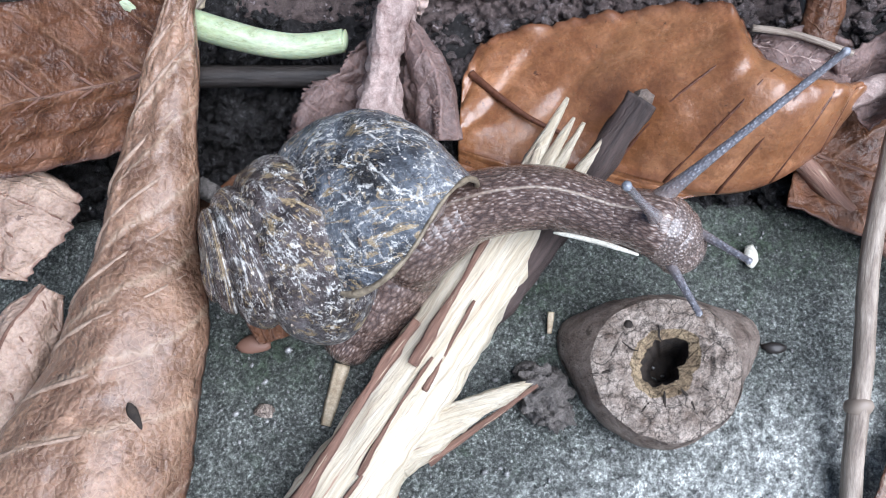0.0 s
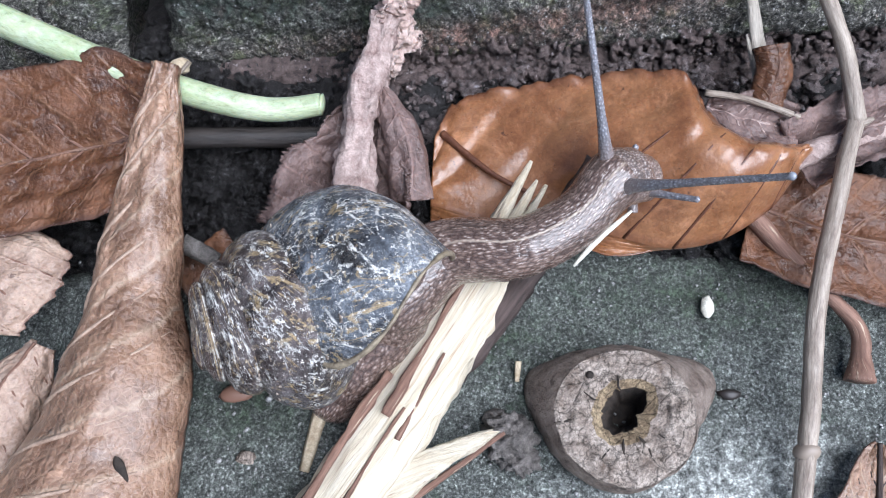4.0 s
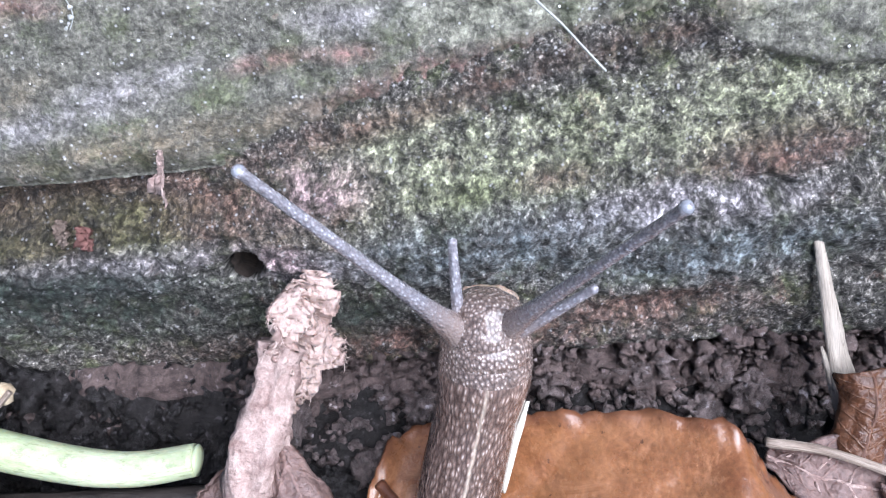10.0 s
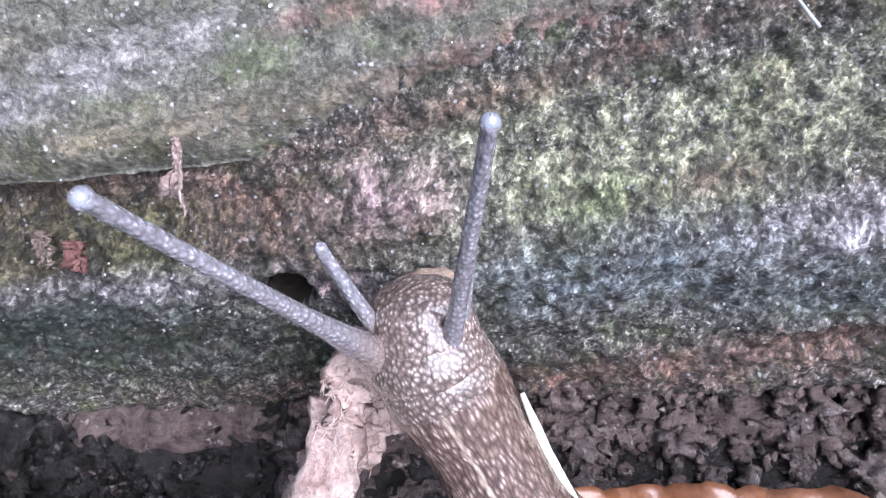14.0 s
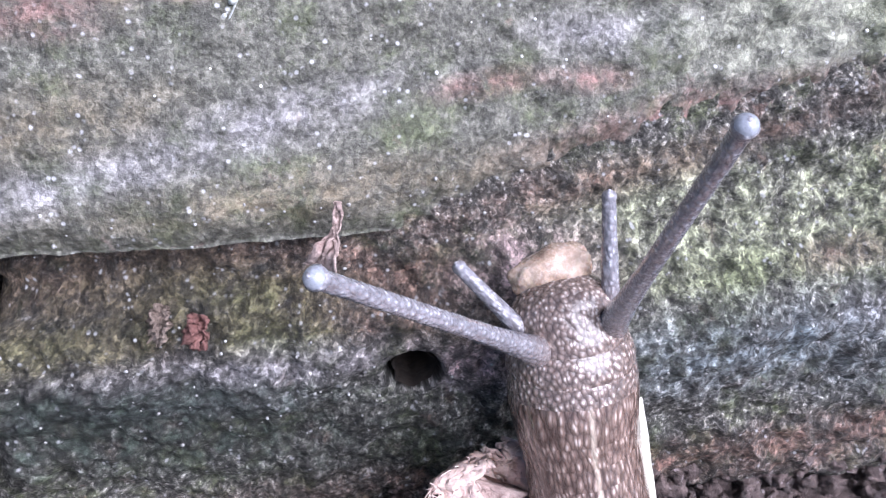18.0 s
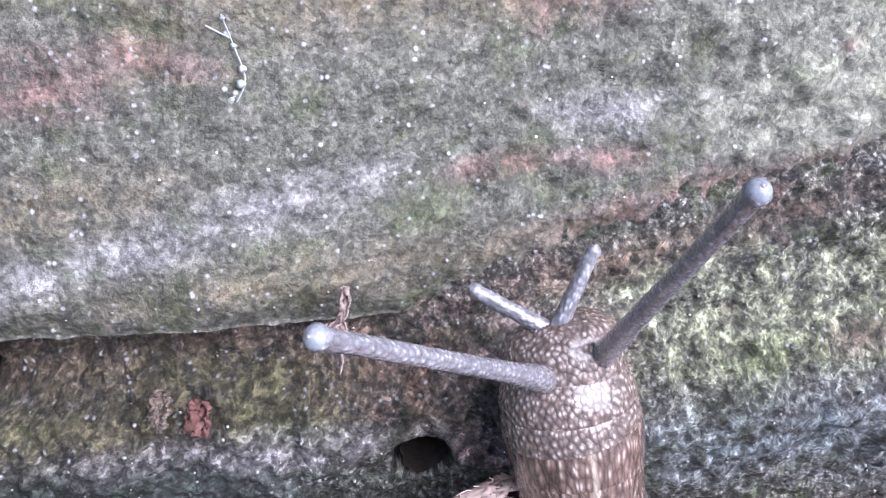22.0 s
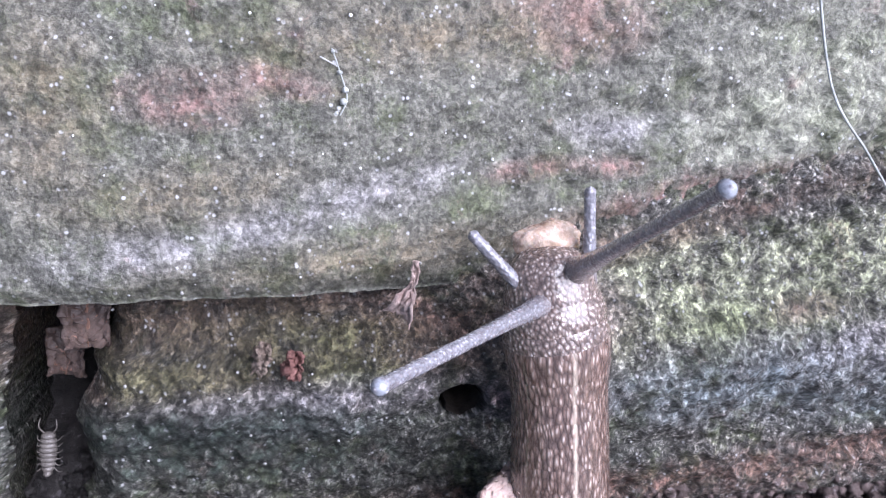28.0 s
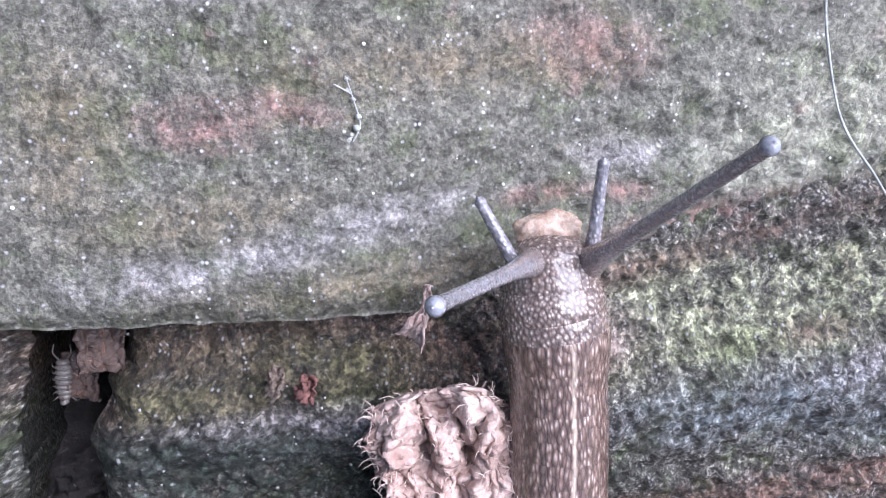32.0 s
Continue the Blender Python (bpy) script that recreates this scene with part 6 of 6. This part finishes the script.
# dark rods laid on the face for the shade in its cracks
for a, r0, r1, w in ((185, 0.50, 0.92, 0.022), (262, 0.30, 0.72, 0.026), (300, 0.30, 0.60, 0.03), (100, 0.34, 0.55, 0.02), (150, 0.40, 0.62, 0.016), (240, 0.5, 0.74, 0.016), (330, 0.45, 0.7, 0.015)):
    d = Vector((math.cos(radians(a)), math.sin(radians(a)) * 0.95, 0))
    n = Vector((-d.y, d.x, 0))
    pts = [KNOT_TOP + d * (r0 + (r1 - r0) * k / 3) + n * 0.015 * math.sin(k * 2 + a) + Vector((0, 0, KNOT_HIGH + 0.03)) for k in range(4)]
    part("crack", tube(pts, lambda u: 0.7 * w * math.sin(math.pi * (0.12 + 0.8 * u)), 14, 6, 0.4, 0.8, a * 0.1), HOLE_SHADE, knot)
# a dark lump on the face in place of a shaded bore hole
part("bore_hole", lump((7.58, 1.04, KNOT_HIGH + 0.02), (0.055, 0.06, 0.04), 3.0, 2, 0.1), HOLE_SHADE, knot)

# ---------------------------------------------------------------- loose bits
clod = thing("soil_clod", "grey-brown lump of dry soil beside the knot", "clod", at=(6.55, 0.25, 0))
part("lump", joined([lump((6.52, 0.28, 0.2), (0.34, 0.30, 0.26), 4.0, 4, 0.55, 3.0), lump((6.72, 0.02, 0.15), (0.22, 0.2, 0.18), 7.0, 4, 0.55, 3.0), lump((6.35, 0.5, 0.12), (0.18, 0.16, 0.14), 9.0, 2, 0.6, 2.2)]), CLOD_DRY, clod)
for x, y, z, size, seed, material, name, label in (
        (9.34, 2.10, 0.09, (0.10, 0.17, 0.07), 2.0, PALE_BIT, "seed", "small white seed on the slab"),
        (3.0, 0.0, 0.05, (0.15, 0.10, 0.05), 3.0, KNOT_END, "stone_chip", "pale grey stone chip on the slab"),
        (4.69, -1.1, 0.07, (0.09, 0.17, 0.07), 4.0, STRIP, "bark_bit", "pinkish bark bit on the slab"),
        (6.17, -1.53, 0.08, (0.16, 0.13, 0.09), 5.0, KNOT, "stone_chip", "grey-brown stone chip on the slab"),
        (2.78, 0.85, 0.10, (0.22, 0.13, 0.06), 6.0, STRIP, "bark_bit", "brown bark bit below the shell"),
        (1.78, 5.50, 0.95, (0.17, 0.12, 0.11), 7.0, PALE_BIT_BROWN, "seed", "pale brown seed on the soil"),
        (9.55, 0.9, 0.04, (0.15, 0.08, 0.05), 8.0, DARK_TWIG, "bark_bit", "dark bark bit beside the knot")):
    t = thing(name, label, "debris", "loose bits", at=(x, y, 0))
    part("bit", lump((x, y, z), size, seed, 2, 0.35, 1.5), material, t)
for a, b, r, label in (((3.98, 0.6, 0.12), (3.80, -0.18, 0.06), 0.10, "pale wood chip under the splinter"), ((6.69, 1.32, 0.14), (6.67, 1.05, 0.05), 0.045, "small pale wood chip on the slab"), ((7.5, 0.25, 0.06), (7.55, 0.05, 0.05), 0.03, "tiny pale wood chip on slab")):
    t = thing("wood_chip", label, "wood", "wood chips", at=a)
    part("chip", tube([a, Vector(a).lerp(Vector(b), 0.5), b], lambda u: r * (1 - 0.25 * u), 10, 6, 0.2, 0.35), PALE_BIT_BROWN, t)

# on the wall
for x, s, h, size, material, name, label in (
        (9.02, 0.45, 0.30, (0.07, 0.05, 0.04), DROP, "wet_grain", "pale wet grain on the stone"), (8.86, 0.62, 0.28, (0.06, 0.03, 0.03), DROP, "wet_grain", "pale wet grain on the stone")):
    c = on_wall(x, s, h)
    t = thing(name, label, "debris", "bits on the wall", at=c)
    part("bit", lump(c, size, x * 3, 2, 0.5, 1.8), material, t)
for x, s, h, w, l, material, label, seed in ((3.11, 0.47, 0.40, 0.075, 0.10, SCRAP, "crumpled dark red scrap stuck on the mossy stone", 3.0), (2.88, 0.52, 0.36, 0.06, 0.11, KNOT, "crumpled brown scrap stuck on the mossy stone", 4.0)):
    c = on_wall(x, s, h)
    scrap = thing("leaf_scrap", label, "debris", "bits on the wall", at=c)
    thick(part("blade", leaf_shape([on_wall(x - 0.02, s - l, h - 0.03), on_wall(x, s, h + 0.03), on_wall(x + 0.03, s + l, h - 0.02)], lambda u: w * math.sin(math.pi * (0.2 + 0.65 * u)), lambda u, v: (v, 0.4 * math.sin(4 * v + 5 * u)), 24, 18, 0.09, seed, 0.4, lobes=7), material, scrap), 0.012)
scrap = thing("dry_scrap", "thin pinkish dry scrap hanging at the stone's rim", "debris", at=on_wall(3.95, 1.0, 0.5))
thick(part("flake", leaf_shape([on_wall(3.90, 0.86, 0.42), on_wall(3.93, 1.0, 0.50), on_wall(3.98, 1.14, 0.50), on_wall(3.99, 1.3, 0.50)], lambda u: stops(u, ((0, 0.12), (0.35, 0.07), (0.6, 0.025), (1, 0.018))), lambda u, v: (v, 0.5 * v * v), 30, 14, 0.05, 3.0, 0.4, lobes=8), PINK_LEAF_STALK, scrap), 0.01)
silk = thing("silk_thread", "pale silk thread hanging before the stones", "thread")
part("thread", tube([on_wall(6.75, 3.55, 0.75), on_wall(6.84, 3.2, 0.7), on_wall(7.04, 2.61, 0.7), on_wall(7.42, 2.2, 0.65), on_wall(7.75, 1.84, 0.6)], 0.011, 50, 6, 0.3), SILK, silk)
fluff = thing("silk_thread", "wisp of pale fluff on the upper stone", "thread")
for pts in ([(3.36, 2.78), (3.42, 2.62), (3.47, 2.45), (3.42, 2.32)], [(3.28, 2.72), (3.40, 2.66)], [(3.42, 2.36), (3.30, 2.28)]):
    part("strand", tube([on_wall(x, s, 0.48 - 0.1 * max(0, x - 3.2)) for x, s in pts], 0.006, 24, 6, 0.5), SILK, fluff)
for x, s, r in ((3.42, 2.62, 0.018), (3.46, 2.50, 0.022), (3.45, 2.42, 0.026), (3.40, 2.34, 0.016), (3.37, 2.76, 0.014)):
    part("tuft", lump(on_wall(x, s, 0.48 - 0.1 * max(0, x - 3.2)), (r, r, r * 0.8), x * 7, 2, 0.6, 2.0), SILK, fluff)
plate = thing("stone_flake", "thin paler flake on the upper stone's face", "stone", at=on_wall(9.3, 2.3, 0.05))
part("flake", stone_sheet(8.7, 11.5, lambda x: 1.93 - 0.22 * max(0, min(1, (x - 8.7) / 0.9)) + 0.03 * rough((x, 0, 0), 3.0, 5.0), lambda x: 3.6, lambda x, s, u, v: 0.20 + grit(x, s, 55.0, 0.8) + rounded(u, v, 0.06, 0.05, 0.12), 80, 60, -0.3), UPPER, plate)

rnd = random.Random(7)


def wall_grain(x, s):
    """Height of the stone face at a spot."""
    if s < upper_edge(x) - 0.02:
        return lower_height(x, s, 0.5, 0.5)
    return upper_height(x, s, 0.5, 0.5)


# water beads as opaque white lumps; their glint is put into the colour
drops = []
for x, s in [(rnd.uniform(0.5, 10), rnd.uniform(1.6, 4.0)) for k in range(34)] + [(3.31, 2.06), (5.21, 2.34), (5.98, 2.6), (3.0, 1.91), (4.2, 2.22), (5.13, 2.12), (5.42, 2.1), (4.6, 2.02)]:
    drops.append(lump(on_wall(x, s, wall_grain(x, s) + 0.03), [rnd.uniform(0.006, 0.017)] * 3, x, 1, 0.1))
tagged(part("water_beads", joined(drops), DROP), "tiny wet glints on the upper stone", "water", kind="stuff")
grains = []
for k in range(320):
    x = rnd.uniform(1.75, 10.5)
    s = rnd.uniform(-0.5, upper_edge(x) + 0.3)
    r = rnd.uniform(0.006, 0.016)
    grains.append(lump(on_wall(x, s, wall_grain(x, s) + r * 0.3), (r, r * rnd.uniform(0.6, 1.2), r), k * 0.7, 1, 0.3, 2.0))
tagged(part("wall_grit", joined(grains), GRIT), "pale gritty grains on the stones", "grit", kind="stuff")
grains = []
for k in range(1100):
    x, y = rnd.uniform(-0.5, 12), rnd.uniform(-2.2, 2.9)
    r = rnd.uniform(0.008, 0.026) * (2.4 if k % 37 == 0 else 1)
    grains.append(lump((x, y, r * 0.4 + 0.02), (r, r * rnd.uniform(0.6, 1.3), r * 0.7), k * 0.9, 1, 0.9, 2.0))
tagged(part("slab_grit", joined(grains), GRIT), "loose pale grit on the slab", "grit", kind="stuff")
clods, grey_clods = [], []
for k in range(6200):
    x, y = rnd.uniform(-2.5, 13.5), rnd.uniform(2.7, 6.6)
    if y < paving_edge(x) - 0.15:
        continue
    r = rnd.choice((rnd.uniform(0.015, 0.05), rnd.uniform(0.025, 0.08), rnd.uniform(0.07, 0.20) if y < 4.7 or k % 5 == 0 else 0.045))
    # left of x 4.2 the darker crumbs also carry the shade in their colour
    pile = grey_clods if y + 0.35 * rough((x, y, 0), 1.2, 3.0) > 4.75 and x > 4.2 else clods
    pile.append(lump((x, y, soil_height(x, y) + r * rnd.uniform(0.1, 0.6)), (r, r * rnd.uniform(0.7, 1.3), r * rnd.uniform(0.6, 1)), k * 1.1, 3 if r > 0.10 else 2 if r > 0.05 else 1, 1.15, 2.4))
tagged(part("soil_crumbs", joined(clods), CLOD), "dark damp soil crumbs", "soil", kind="stuff")
tagged(part("soil_crumbs", joined(grey_clods), CLOD_GREY), "greyish wet soil crumbs at the wall's foot", "soil", kind="stuff")
crumbs = []
for k in range(2600):
    x = rnd.uniform(0.5, 12)
    s = rnd.uniform(-2.2, -1.0 + 0.03 * max(0, x - 4))
    if x < 4.3 and s > -1.75:
        continue
    r = rnd.choice((rnd.uniform(0.015, 0.05), rnd.uniform(0.03, 0.10)))
    crumbs.append(lump(on_wall(x, s, -0.22 + 0.1 * (s + 1.6) + rnd.uniform(-0.1, 0.12)), (r, r * rnd.uniform(0.6, 1.2), r), k * 1.7, 2 if r > 0.05 else 1, 1.0, 2.2))
tagged(part("mortar_crumbs", joined(crumbs), MORTAR), "brown crumbs of old mortar under the stone", "mortar", kind="stuff")

motions()
